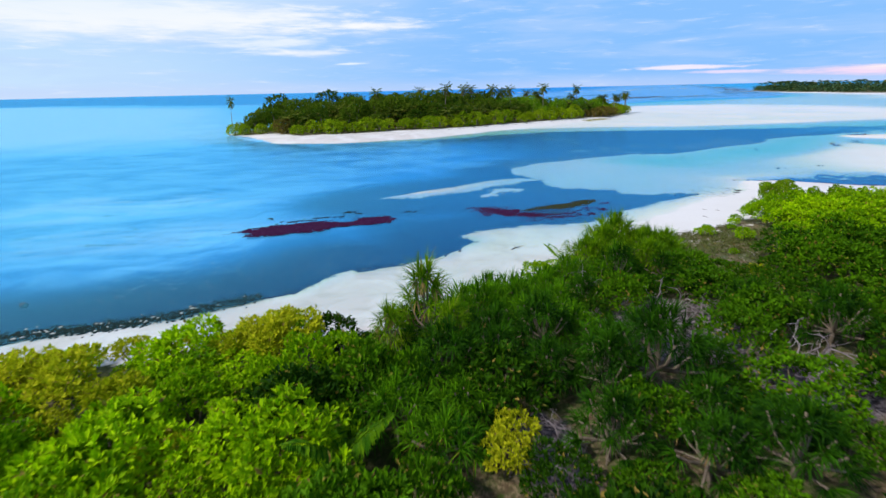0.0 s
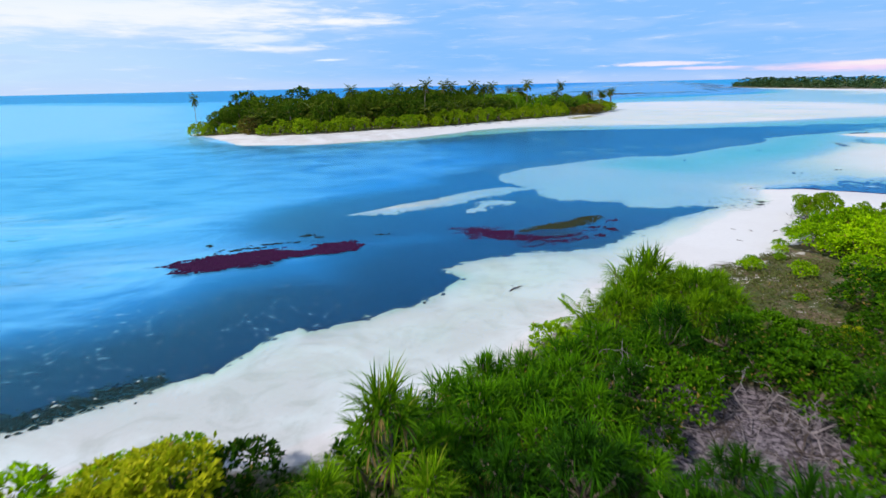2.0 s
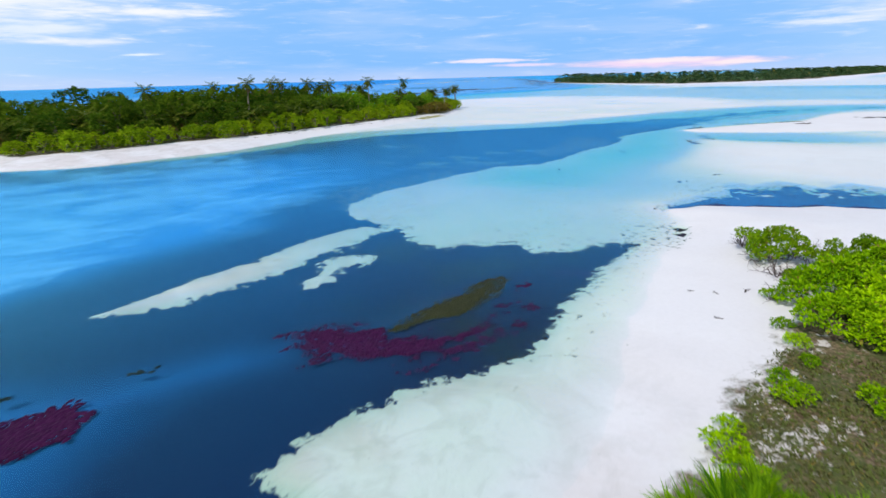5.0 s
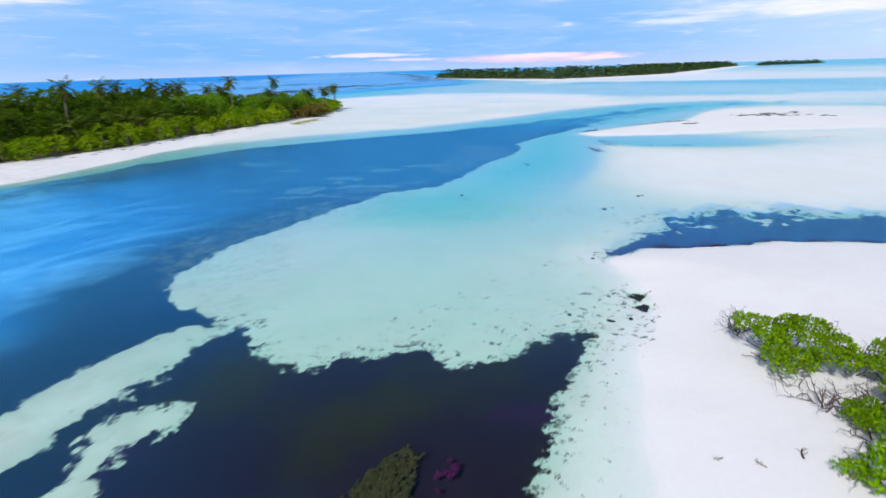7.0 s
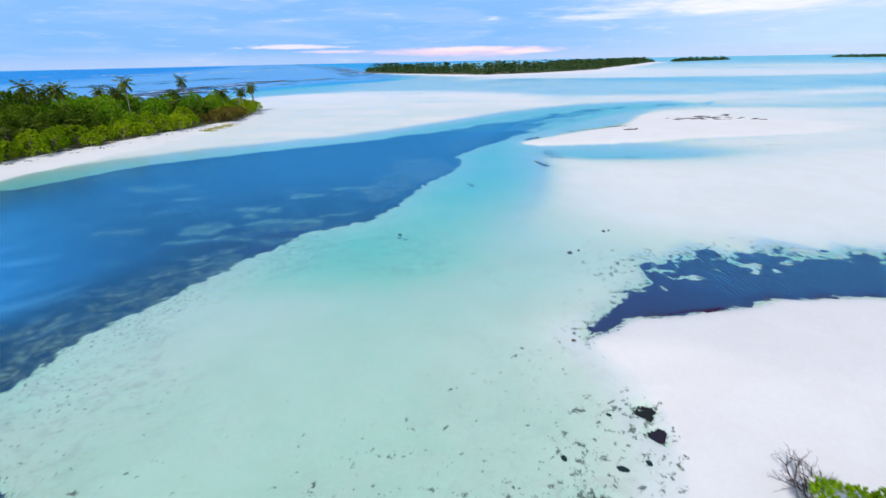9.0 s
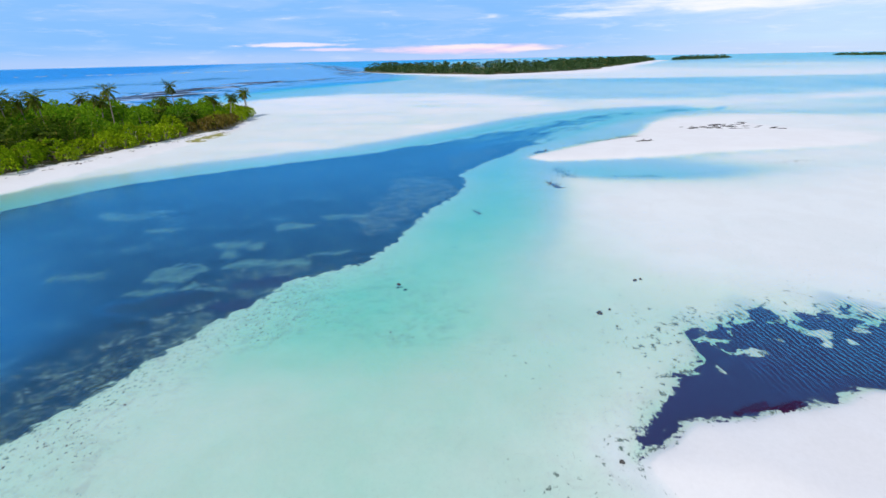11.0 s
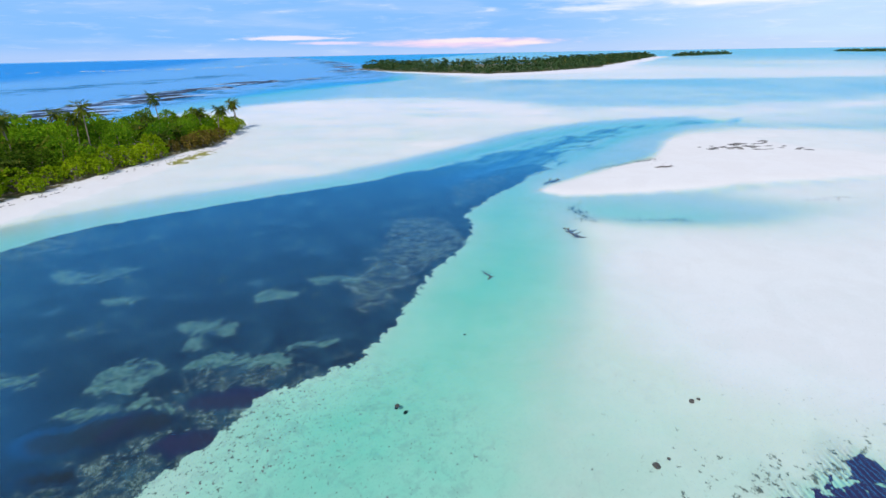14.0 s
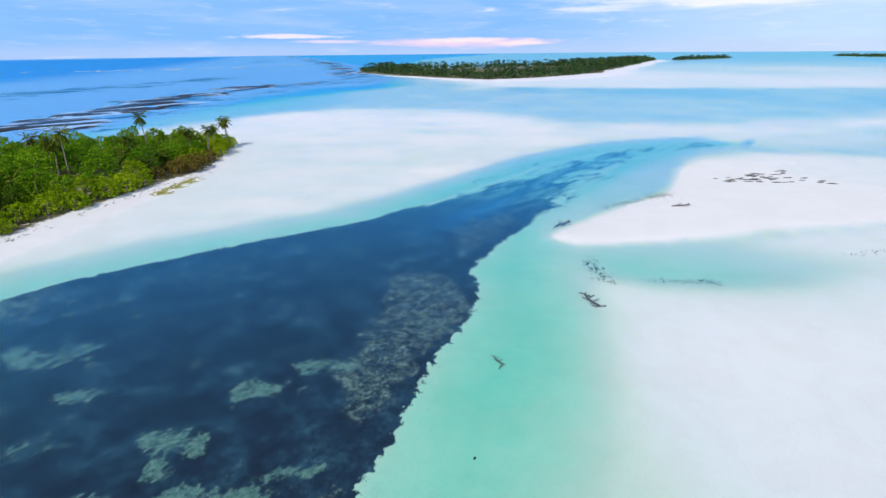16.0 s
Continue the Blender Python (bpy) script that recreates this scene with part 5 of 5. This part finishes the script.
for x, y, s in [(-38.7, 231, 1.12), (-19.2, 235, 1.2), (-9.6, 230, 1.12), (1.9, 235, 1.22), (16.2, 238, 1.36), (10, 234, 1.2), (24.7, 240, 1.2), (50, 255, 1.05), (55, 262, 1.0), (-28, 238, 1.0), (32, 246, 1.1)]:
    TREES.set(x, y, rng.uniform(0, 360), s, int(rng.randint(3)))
    taken.append((x, y))
spots = np.array([(rng.uniform(-56, 150), rng.uniform(190, 322)) for _ in range(6000)])
sd = inside(ISLAND_WOOD, spots[:, 0], spots[:, 1])
for (x, y), d in zip(spots, sd):
    if y > 236 + 0.72 * x + (32 if x < 70 else 90) or d < 0.8 or any((x - a) ** 2 + (y - b) ** 2 < (3.7 if d < 9 else 6.0) ** 2 for a, b in taken):
        continue
    taken.append((x, y))
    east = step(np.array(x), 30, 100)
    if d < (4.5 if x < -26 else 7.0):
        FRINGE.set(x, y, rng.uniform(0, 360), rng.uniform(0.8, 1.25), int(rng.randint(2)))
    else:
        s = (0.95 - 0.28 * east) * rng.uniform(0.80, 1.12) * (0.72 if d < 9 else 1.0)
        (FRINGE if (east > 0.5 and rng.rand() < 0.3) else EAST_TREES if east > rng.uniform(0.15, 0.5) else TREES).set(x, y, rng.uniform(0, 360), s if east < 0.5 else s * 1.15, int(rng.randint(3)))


# ---- far woods: seen only as a distant dark line ----
def far_wood(name, outline, belt, spacing, tall, label, seed):
    rng = np.random.RandomState(seed)
    b = Build()
    xs, ys = [p[0] for p in outline], [p[1] for p in outline]
    n = int((max(xs) - min(xs)) * (max(ys) - min(ys)) / spacing ** 2)
    x, y = rng.uniform(min(xs), max(xs), n), rng.uniform(min(ys), max(ys), n)
    d = inside(outline, x, y)
    keep = (d > 2) & (d < belt)
    x, y, d = x[keep], y[keep], d[keep]
    P, D, N, L = [], [], [], []
    for px, py, pd in zip(x, y, d):
        h = tall * rng.uniform(0.62, 1.0) * min(1.0, 0.35 + pd / 25)
        if rng.rand() < 0.30:
            top = np.array((px, py, h * 1.22 + 0.8))
            for i in range(9):
                a = i * 0.7 + rng.rand()
                P.append(top), D.append((math.cos(a), math.sin(a), rng.uniform(-0.5, 0.7))), N.append((0, 0, 1)), L.append(4.2)
            b.tube([(px, py, 0.5), tuple(top)], [0.25, 0.15], 3)
        for i in range(26):
            o = rng.normal(size=3) * (spacing * 0.32, spacing * 0.32, h * 0.2)
            P.append((px + o[0], py + o[1], max(1.0, h * 0.62 + o[2]))), D.append(rng.normal(size=3) + (0, 0, 0.3)), N.append((rng.uniform(-0.4, 0.4), rng.uniform(-0.4, 0.4), 1)), L.append(spacing * rng.uniform(0.20, 0.36))
    L = np.array(L)
    b.kites(np.array(P, float), np.array(D, float), np.array(N, float), L, L * 0.7)
    return tagged(new(name, b.mesh(name, FAR_LEAF)), label, "forest", kind="stuff")


far_wood("far_forest", FAR_WOOD, 60, 8.0, 10.5, "dark green palm forest on a distant sandy island", 201)
far_wood("far_forest", [(1620, 650), (1700, 630), (2020, 596), (2060, 640), (1800, 700)], 60, 11.0, 9.0, "small dark wooded islet far across the lagoon", 202)
far_wood("far_forest", [(2480, 380), (2420, 330), (2300, 250), (2120, 120), (2220, 100), (2420, 240), (2560, 360)], 60, 15.0, 7.0, "low dark strip of distant island trees", 203)


# ---- dead wood, driftwood, rocks and small growth ----
def dead_bush(seed, size, label, mat, stems=3):
    rng = np.random.RandomState(seed)
    root = thing("dead_bush", label, "dead bush", "dead wood of the scrub")
    for i in range(stems):
        b = Build()
        a = 6.28 * i / stems + rng.uniform(-0.5, 0.5)
        twig_tree(b, rng, np.array((0.05 * math.cos(a), 0.05 * math.sin(a), -0.15)), np.array((math.cos(a) * 0.8, math.sin(a) * 0.8, rng.uniform(0.5, 1.3))), size * 0.5, size * 0.028, 3)
        part("branch", b.mesh("branch", mat), root)
    return root


DEAD = Stock([dead_bush(300, 2.2, "bleached dead bush with bare forked branches", DEAD_WOOD), dead_bush(301, 1.7, "bleached dead bush with bare forked branches", DEAD_WOOD, 4)])
TWIGGY = Stock([dead_bush(302, 1.7, "leafless dark twigs of a beach bush", DARK_WOOD, 5)])
for x, y, s, k in [(14.6, 42.8, 1.2, 0), (12.4, 44.4, 1.1, 1), (16.8, 34.6, 1.5, 0), (11.6, 40.2, 1.0, 1), (14.8, 39.4, 0.9, 0), (13.6, 33.6, 1.0, 1), (9.2, 46.6, 1.4, 0), (17.6, 36.2, 1.2, 1), (3.0, 31.4, 0.8, 0), (24.2, 39.4, 0.9, 1), (15.6, 41.2, 1.0, 0), (10.6, 50.2, 1.3, 1)]:
    DEAD.set(x, y, rng.uniform(0, 360), s, k)
# the last eight are added on the litter patches for their shadows
for x, y, s in [(48.0, 74.6, 1.0), (47.4, 74.0, 0.9), (48.6, 74.0, 0.7), (49.8, 70.2, 0.8), (48.4, 69.2, 0.8), (47.2, 69.6, 0.9), (46.4, 69.8, 0.7), (42.4, 68.2, 1.1), (43.0, 67.6, 0.9), (44.4, 65.4, 1.2), (41.0, 66.0, 1.0), (46.4, 68.0, 0.8), (38.6, 65.6, 0.9), (44.2, 66.6, 1.0), (48.6, 67.6, 0.8), (12.2, 42.6, 1.0), (14.4, 40.2, 0.9), (11.4, 40.8, 1.0), (15.2, 42.0, 0.8), (13.2, 38.9, 0.9), (15.0, 34.0, 0.9), (12.6, 34.2, 0.8), (17.4, 33.4, 0.9)]:
    TWIGGY.set(x, y, rng.uniform(0, 360), s)


def strewn_sticks():
    """Fallen sticks and blades on the litter patches."""
    r = np.random.RandomState(320)
    b = Build()
    patches = [(13, 41, 4.2, 4.0), (15.5, 33.6, 4.4, 2.2), (2.6, 31, 1.4, 2.4), (24, 39, 2.4, 1.8), (11.5, 44.5, 2.5, 1.6)]
    for cx, cy, ax, ay in patches:
        n = int(ax * ay * 9)
        px, py = cx + ax * r.normal(size=n) * 0.55, cy + ay * r.normal(size=n) * 0.55
        pz = relief(px, py)["z"]
        for x, y, z in zip(px, py, pz):
            a, ln = r.uniform(0, 6.28), r.uniform(0.3, 1.5)
            d = np.array((math.cos(a), math.sin(a), r.uniform(-0.05, 0.28)))
            p = np.array((x, y, z + r.uniform(0.01, 0.08)))
            b.tube([p, p + d * ln * 0.5 + (0, 0, 0.03), p + d * ln], [0.022, 0.02, 0.01], 4)
    return tagged(new("fallen_stick_litter", b.mesh("fallen_stick_litter", DEAD_WOOD)), "grey fallen sticks strewn over sandy litter", "litter", kind="stuff")


def herb_tufts():
    """Low herbs and seedlings in the opening behind the beach."""
    r = np.random.RandomState(330)
    b = Build()
    u, v = r.uniform(-9.6, 9.6, 4200), r.uniform(-5.6, 5.6, 4200)
    x, y = 25.5 + u * 0.83 - v * 0.56, 54.5 + u * 0.56 + v * 0.83
    dense = vnoise(x, y, 0.28, 3, 40)
    keep = (dense > r.uniform(-0.25, 0.05, 4200)) & (relief(x, y)["cover"] > 0.2)
    x, y = x[keep], y[keep]
    z = relief(x, y)["z"]
    P = np.repeat(np.stack([x, y, z], 1), 7, 0)
    n = len(P)
    d = np.stack([r.normal(size=n), r.normal(size=n), r.uniform(0.2, 1.2, n)], 1)
    L = r.uniform(0.08, 0.26, n)
    b.kites(P + r.normal(size=(n, 3)) * (0.12, 0.12, 0.0), d, r.normal(size=(n, 3)) * 0.4 + (0, 0, 1), L, L * 0.4)
    return tagged(new("low_herbs", b.mesh("low_herbs", HERB_LEAF)), "low brownish green herbs on the sandy opening", "herbs", kind="stuff")


HERB_LEAF = leaf_material("herb_leaf", (0.095, 0.070, 0.030), (0.10, 0.17, 0.018), 0.6, 0.2)
strewn_sticks()
herb_tufts()


def islet_litter():
    """Driftwood and dry leaves washed up along the foot of the islet's wood."""
    r = np.random.RandomState(325)
    line = [(23, 196), (35, 203), (47, 210.5), (58, 215.5), (72, 224.5), (86, 233), (97, 239.5), (110, 246)]
    b = Build()
    for (ax, ay), (bx, by) in zip(line, line[1:]):
        ln = math.hypot(bx - ax, by - ay)
        for _ in range(int(ln * 0.8)):
            f, o = r.rand(), r.normal() * 0.7
            x, y = ax + (bx - ax) * f - o * (by - ay) / ln, ay + (by - ay) * f + o * (bx - ax) / ln
            a, size = math.atan2(by - ay, bx - ax) + r.normal() * 0.5, r.uniform(0.3, 1.1)
            d = np.array((math.cos(a), math.sin(a), r.uniform(-0.02, 0.15)))
            p = np.array((x, y, height(x, y) + 0.05))
            b.tube([p, p + d * size * 0.5 + (0, 0, 0.06), p + d * size], [0.06, 0.05, 0.03], 4)
    return tagged(new("beach_litter", b.mesh("beach_litter", BARK)), "brown driftwood and dry leaves along the beach top", "litter", kind="stuff")


islet_litter()


def mat_material(name, dark, light):
    m, n = material(name)
    g = n.add("ShaderNodeNewGeometry").outputs["Random Per Island"]
    c = n.mix(g, dark, light)
    c = n.mix(n.math("MULTIPLY", n.noise(n.position(), 6.0, 3.0, 0.6), 0.6), c, dark)
    finish(n, principled(n, c, 0.75, None, 0.1))
    return m


def drift_mat(name, spots, sizes, mat, label, category, seed, lift=0.03, level=0.0):
    """Ragged scraps of weed that float side by side."""
    r = np.random.RandomState(seed)
    b = Build()
    spots = np.array(spots)
    floor = relief(spots[:, 0], spots[:, 1])["z"]
    for (x, y), s, low in zip(spots, sizes, floor):
        n = 6
        ang = np.linspace(0, 2 * math.pi, n, endpoint=False) + r.uniform(0, 6)
        rad = s * r.uniform(0.45, 1.25, n)
        long_way, turn = r.uniform(1.0, 1.9), r.uniform(-0.5, 0.9)
        u, v = rad * np.cos(ang) * long_way, rad * np.sin(ang)
        px, py = x + u * math.cos(turn) - v * math.sin(turn), y + u * math.sin(turn) + v * math.cos(turn)
        z = max(low, level) + lift + r.uniform(0.0, 0.02)
        rim = np.stack([px, py, np.full(n, z - 0.04)], 1)
        b.put(np.vstack([rim, [(x, y, z + 0.03 + 0.05 * s)]]), [[k, (k + 1) % n, n] for k in range(n)])
    return tagged(new(name, b.mesh(name, mat)), label, category, kind="stuff")


def scatter_in(outline, count, edge, seed, fray=2.0, grain=0.55, solid=0.5):
    """Spots inside an outline, closed in its middle and frayed towards its rim."""
    r = np.random.RandomState(seed)
    xs, ys = [p[0] for p in outline], [p[1] for p in outline]
    x, y = r.uniform(min(xs) - fray, max(xs) + fray, count), r.uniform(min(ys) - fray, max(ys) + fray, count)
    d = inside(outline, x, y)
    worth = d / edge + vnoise(x * 0.55, y * 1.5, grain, 4, seed) * 3.2
    keep = (worth > r.uniform(-0.1, 0.35, count)) & (d > -fray) | (d > solid)
    return np.stack([x[keep], y[keep]], 1), r.uniform(0.06, 0.15, keep.sum()) + 0.12 * step(d[keep], 0.2, 0.8)


RED_WEED = mat_material("wine_red_algae", (0.024, 0.003, 0.026), (0.050, 0.006, 0.047))
OLIVE_WEED = mat_material("olive_algae", (0.018, 0.022, 0.009), (0.042, 0.046, 0.018))
BLACK_WRACK = mat_material("dark_green_wrack", (0.005, 0.017, 0.018), (0.022, 0.045, 0.042))
PALE_SCRAP = mat_material("bleached_scraps", (0.35, 0.40, 0.40), (0.66, 0.68, 0.66))
drift_mat("red_algae", *scatter_in(RED_WEST, 12000, 1.0, 401, 2.2, 0.6, 0.95), RED_WEED, "wine-red algae mat drifting on the blue lagoon", "algae", 411, 0.02, 0.0)
drift_mat("red_algae", *scatter_in(RED_EAST, 6000, 2.4, 402, 1.6, 0.75, 3.0), RED_WEED, "loose wine-red algae drifting over dark weed", "algae", 412, 0.004, 0.0)
drift_mat("red_algae", *scatter_in(RED_POOL, 1800, 0.6, 403, 0.5, 0.8, 0.5), RED_WEED, "sliver of red algae at the pool's shore", "algae", 413, 0.04, -9.0)
drift_mat("olive_algae", *scatter_in(OLIVE, 6500, 1.5, 404, 1.2, 0.45, 1.1), OLIVE_WEED, "olive-green algae drifting beside the red mat", "algae", 414, 0.004, 0.0)
bits = []
for cx, cy, rx, ry, k in [(-6.8, 80.2, 0.8, 0.3, 16), (-5.7, 79.2, 0.5, 0.2, 8), (0.9, 78.6, 0.6, 0.15, 6), (-16.4, 78.9, 0.7, 0.3, 9), (-11.8, 77.0, 1.6, 0.2, 14), (-9.8, 77.9, 2.0, 0.2, 18), (-13.9, 76.6, 1.5, 0.3, 10), (23.5, 75.6, 0.7, 0.3, 14), (24.8, 74.3, 0.5, 0.4, 12), (22.5, 72.6, 0.6, 0.4, 12), (21.0, 72.8, 0.4, 0.2, 5), (26.5, 77.7, 0.6, 0.4, 12)]:
    q = np.random.RandomState(int(cx * 7 + 500))
    bits += [(cx + rx * q.normal() * 0.6, cy + ry * q.normal() * 0.6) for _ in range(k)]
west_bits, east_bits = [p for p in bits if p[0] < 10], [p for p in bits if p[0] > 10]
drift_mat("loose_algae", west_bits, np.full(len(west_bits), 0.2), BLACK_WRACK, "small dark scraps of drifting weed", "algae", 415)
drift_mat("loose_algae", east_bits, np.full(len(east_bits), 0.17), RED_WEED, "small wine-red scraps of drifting weed", "algae", 416)


def wrack_line():
    """Weed and bleached scraps washed together along the western waterline."""
    r = np.random.RandomState(420)
    dark, pale = [], []
    for (ax, ay), (bx, by) in zip(WRACK, WRACK[1:]):
        ln = math.hypot(bx - ax, by - ay)
        for _ in range(int(ln * 130)):
            f, o = r.rand(), r.normal()
            x, y = ax + (bx - ax) * f, ay + (by - ay) * f
            full = step(np.array(x), -9.5, -19)
            if r.rand() > 0.12 + 0.88 * full or vnoise(np.array([x]), np.array([y]), 0.35, 2, 42)[0] < -0.24:
                continue
            spot = (x - 0.4 * o * (by - ay) / ln, y + 0.42 * o)
            (pale if r.rand() < 0.018 else dark).append(spot)
    drift_mat("stranded_wrack", dark, r.uniform(0.06, 0.17, len(dark)), BLACK_WRACK, "dark green-black wrack along the western waterline", "seaweed", 421, 0.04, -0.05)
    drift_mat("bleached_scraps", pale, r.uniform(0.05, 0.12, len(pale)), PALE_SCRAP, "pale scraps of shell and foam among the wrack", "debris", 422, 0.10, -0.05)


wrack_line()


def spit_wrack():
    """Dark weed stranded in broken lines round the sand spit and its small lagoon."""
    r = np.random.RandomState(424)
    spots = []
    for ax, ay, bx, by, wide, count in [(149, 145.2, 170.5, 137.8, 0.7, 110), (165, 141.5, 171, 138, 1.6, 60), (120.8, 133, 114.8, 126.4, 0.8, 60), (119.4, 122.4, 125.2, 114.4, 0.5, 34), (131, 145.4, 136, 145.2, 0.3, 16), (150, 102, 158, 96, 0.6, 14)]:
        f = r.rand(2 * count) ** 0.8
        spots += [(ax + (bx - ax) * k + r.normal() * wide, ay + (by - ay) * k + r.normal() * wide) for k in f]
    drift_mat("stranded_wrack", spots, r.uniform(0.05, 0.15, len(spots)), BLACK_WRACK, "broken dark lines of weed round the sand spit", "seaweed", 425, 0.03, -0.06)


spit_wrack()
SEA_GRASS = mat_material("yellow_green_sea_grass", (0.17, 0.17, 0.04), (0.42, 0.40, 0.15))
strip = np.random.RandomState(427)
grass_run = [(90 + 14 * f + 0.8 * strip.normal(), 231.5 + 10.5 * f + 0.8 * strip.normal()) for f in strip.rand(420)]
drift_mat("sea_grass_strip", grass_run, strip.uniform(0.25, 0.6, len(grass_run)), SEA_GRASS, "yellow-green sea grass stranded at the islet's beach", "sea grass", 428, 0.03, -0.05)


def breakers():
    """Thin lines of surf on the outer reef."""
    r = np.random.RandomState(430)
    line = [(250, 1400), (404, 1348), (473, 1314), (549, 1268), (681, 1351), (855, 1433), (967, 1350)]
    b = Build()
    for (ax, ay), (bx, by) in zip(line, line[1:]):
        for _ in range(11):
            f = r.rand()
            x, y = ax + (bx - ax) * f + r.normal() * 8, ay + (by - ay) * f + r.normal() * 22
            ln, wd = r.uniform(3, 11), r.uniform(0.8, 1.8)
            u = np.array((0.76, -0.64)) if r.rand() < 0.8 else np.array((0.95, -0.3))
            v = np.array((-u[1], u[0]))
            ring = [(*(np.array((x, y)) + u * ln * c + v * wd * s), 0.04) for c, s in ((-1, 0), (-0.5, 0.8), (0.3, 1), (1, 0.1), (0.4, -0.7), (-0.4, -1))]
            b.put(ring + [(x, y, 0.5)], [[k, (k + 1) % 6, 6] for k in range(6)])
    return tagged(new("breakers", b.mesh("breakers", PALE_SCRAP)), "thin white surf breaking on the outer reef", "surf", kind="stuff")


breakers()


def rock_material():
    m, n = material("dark_weathered_rock")
    pos = n.position()
    f = n.noise(pos, 3.0, 5.0, 0.7)
    c = n.mix(f, (0.022, 0.022, 0.026), (0.115, 0.105, 0.10))
    finish(n, principled(n, c, 0.8, n.bump(f, 0.6, 0.08), 0.25))
    return m


ROCK = rock_material()


def lump(seed, size, name, label, category, group, mat):
    """A weathered, uneven boulder or mound."""
    bm = bmesh.new()
    bmesh.ops.create_icosphere(bm, subdivisions=3, radius=1.0)
    off = Vector((seed * 1.7, seed * 0.9, seed * 0.3))
    for v in bm.verts:
        k = 1 + 0.42 * noise.fractal(v.co * 1.4 + off, 1.0, 2.0, 4)
        v.co = Vector((v.co.x * size[0], v.co.y * size[1], v.co.z * size[2])) * k
    me = bpy.data.meshes.new(name)
    bm.to_mesh(me)
    bm.free()
    me.materials.append(mat)
    me.polygons.foreach_set("use_smooth", np.ones(len(me.polygons), bool))
    return tagged(new(name, me), label, category, group)


SLAB = Stock([lump(3, (1.9, 0.55, 0.22), "beach_rock", "low dark slab of beach rock on the sand spit", "rock", "beach rocks on the spit", ROCK), lump(8, (1.3, 0.4, 0.2), "beach_rock", "low dark slab of beach rock on the sand spit", "rock", "beach rocks on the spit", ROCK)])
rr = np.random.RandomState(340)
for i in range(58):
    f, lane = rr.rand(), int(rr.randint(3))
    x, y = 192 + (17, 21, 25)[lane] * f + 1.1 * rr.normal(), 132 - (22, 17, 11)[lane] * f + 1.1 * rr.normal()
    SLAB.set(x, y, -45 + rr.uniform(-18, 18), rr.uniform(0.3, 0.75), int(rr.randint(2)))
BOULDER = Stock([lump(12, (0.42, 0.34, 0.26), "boulder", "small dark boulder in the shallows", "rock", "dark stones of the shallows", ROCK)])
for x, y, s in [(77.7, 98.5, 1.2), (69.1, 98.0, 1.3), (78.3, 98.2, 0.7), (53.5, 88.9, 0.8), (4.2, 61.5, 0.8), (-30.6, 55.3, 1.5), (2.6, 60.3, 0.6), (41.6, 80.4, 0.8), (70.2, 97.6, 0.6), (61.8, 116.0, 1.0)]:
    z = min(height(x, y), -0.02)
    b = BOULDER.set(x, y, rr.uniform(0, 360), s * 0.5)
    b.location.z = max(z, -0.12 * s)
MOUND = Stock([lump(15, (0.9, 0.6, 0.07), "weed_mound", "dark clump of stranded weed in clear shallows", "seaweed", "weed clumps of the shallows", BLACK_WRACK)])
for x, y, s in [ (44.2, 81.0, 0.8), (45.4, 80.2, 0.6), (62.1, 115.4, 0.7), (46.8, 76.9, 0.6), (42.2, 77.6, 0.6), (47.6, 83.4, 0.5), (43.0, 83.6, 0.6), (62.0, 116.4, 0.6), (74.5, 119.6, 0.5), (109.0, 126.6, 1.0)]:
    if height(x, y) < 0:
        MOUND.set(x, y, rr.uniform(0, 360), s * 0.42)


def driftwood(seed, length, label, mat, branches=3):
    r = np.random.RandomState(seed)
    root = thing("driftwood", label, "driftwood", "driftwood of the lagoon")
    t = Build()
    path = [np.array((length * (f - 0.5), 0.1 * length * math.sin(3 * f), 0.06 + 0.05 * length * f)) for f in np.linspace(0, 1, 6)]
    t.tube(path, np.linspace(0.24, 0.12, 6) * length / 3, 7)
    part("trunk", t.mesh("trunk", mat, True), root)
    for i in range(branches):
        b = Build()
        p = path[2 + i % 4]
        twig_tree(b, r, p, np.array((r.uniform(0.2, 1), r.choice([-1, 1]) * r.uniform(0.4, 1), r.uniform(0.1, 0.45))), length * 0.26, 0.10 * length / 3, 1)
        part("branch", b.mesh("branch", mat), root)
    return root


DRIFT = Stock([driftwood(350, 3.0, "dark forked driftwood branch lying on wet sand", DARK_WOOD), driftwood(351, 5.0, "dark bare tree trunk stranded in the shallows", DARK_WOOD, 5)])
for x, y, turn, s, k in [(9.7, 61.2, 35, 0.55, 0), (108.0, 125.6, 60, 0.95, 1), (88.0, 127.0, 70, 0.45, 1), (161.5, 132.0, -40, 1.0, 1), (134.6, 145.6, -12, 1.1, 1), (38.2, 67.8, 20, 0.3, 0), (36.4, 68.8, 80, 0.22, 0), (33.0, 66.2, 120, 0.25, 0), (35.6, 70.2, 150, 0.2, 0), (107.0, 124.2, 130, 0.9, 0), (87.2, 126.0, 10, 0.5, 0)]:
    ob = DRIFT.set(x, y, turn, s * 0.75, k, 0.0, 0.45)
    ob.location.z += 0.02
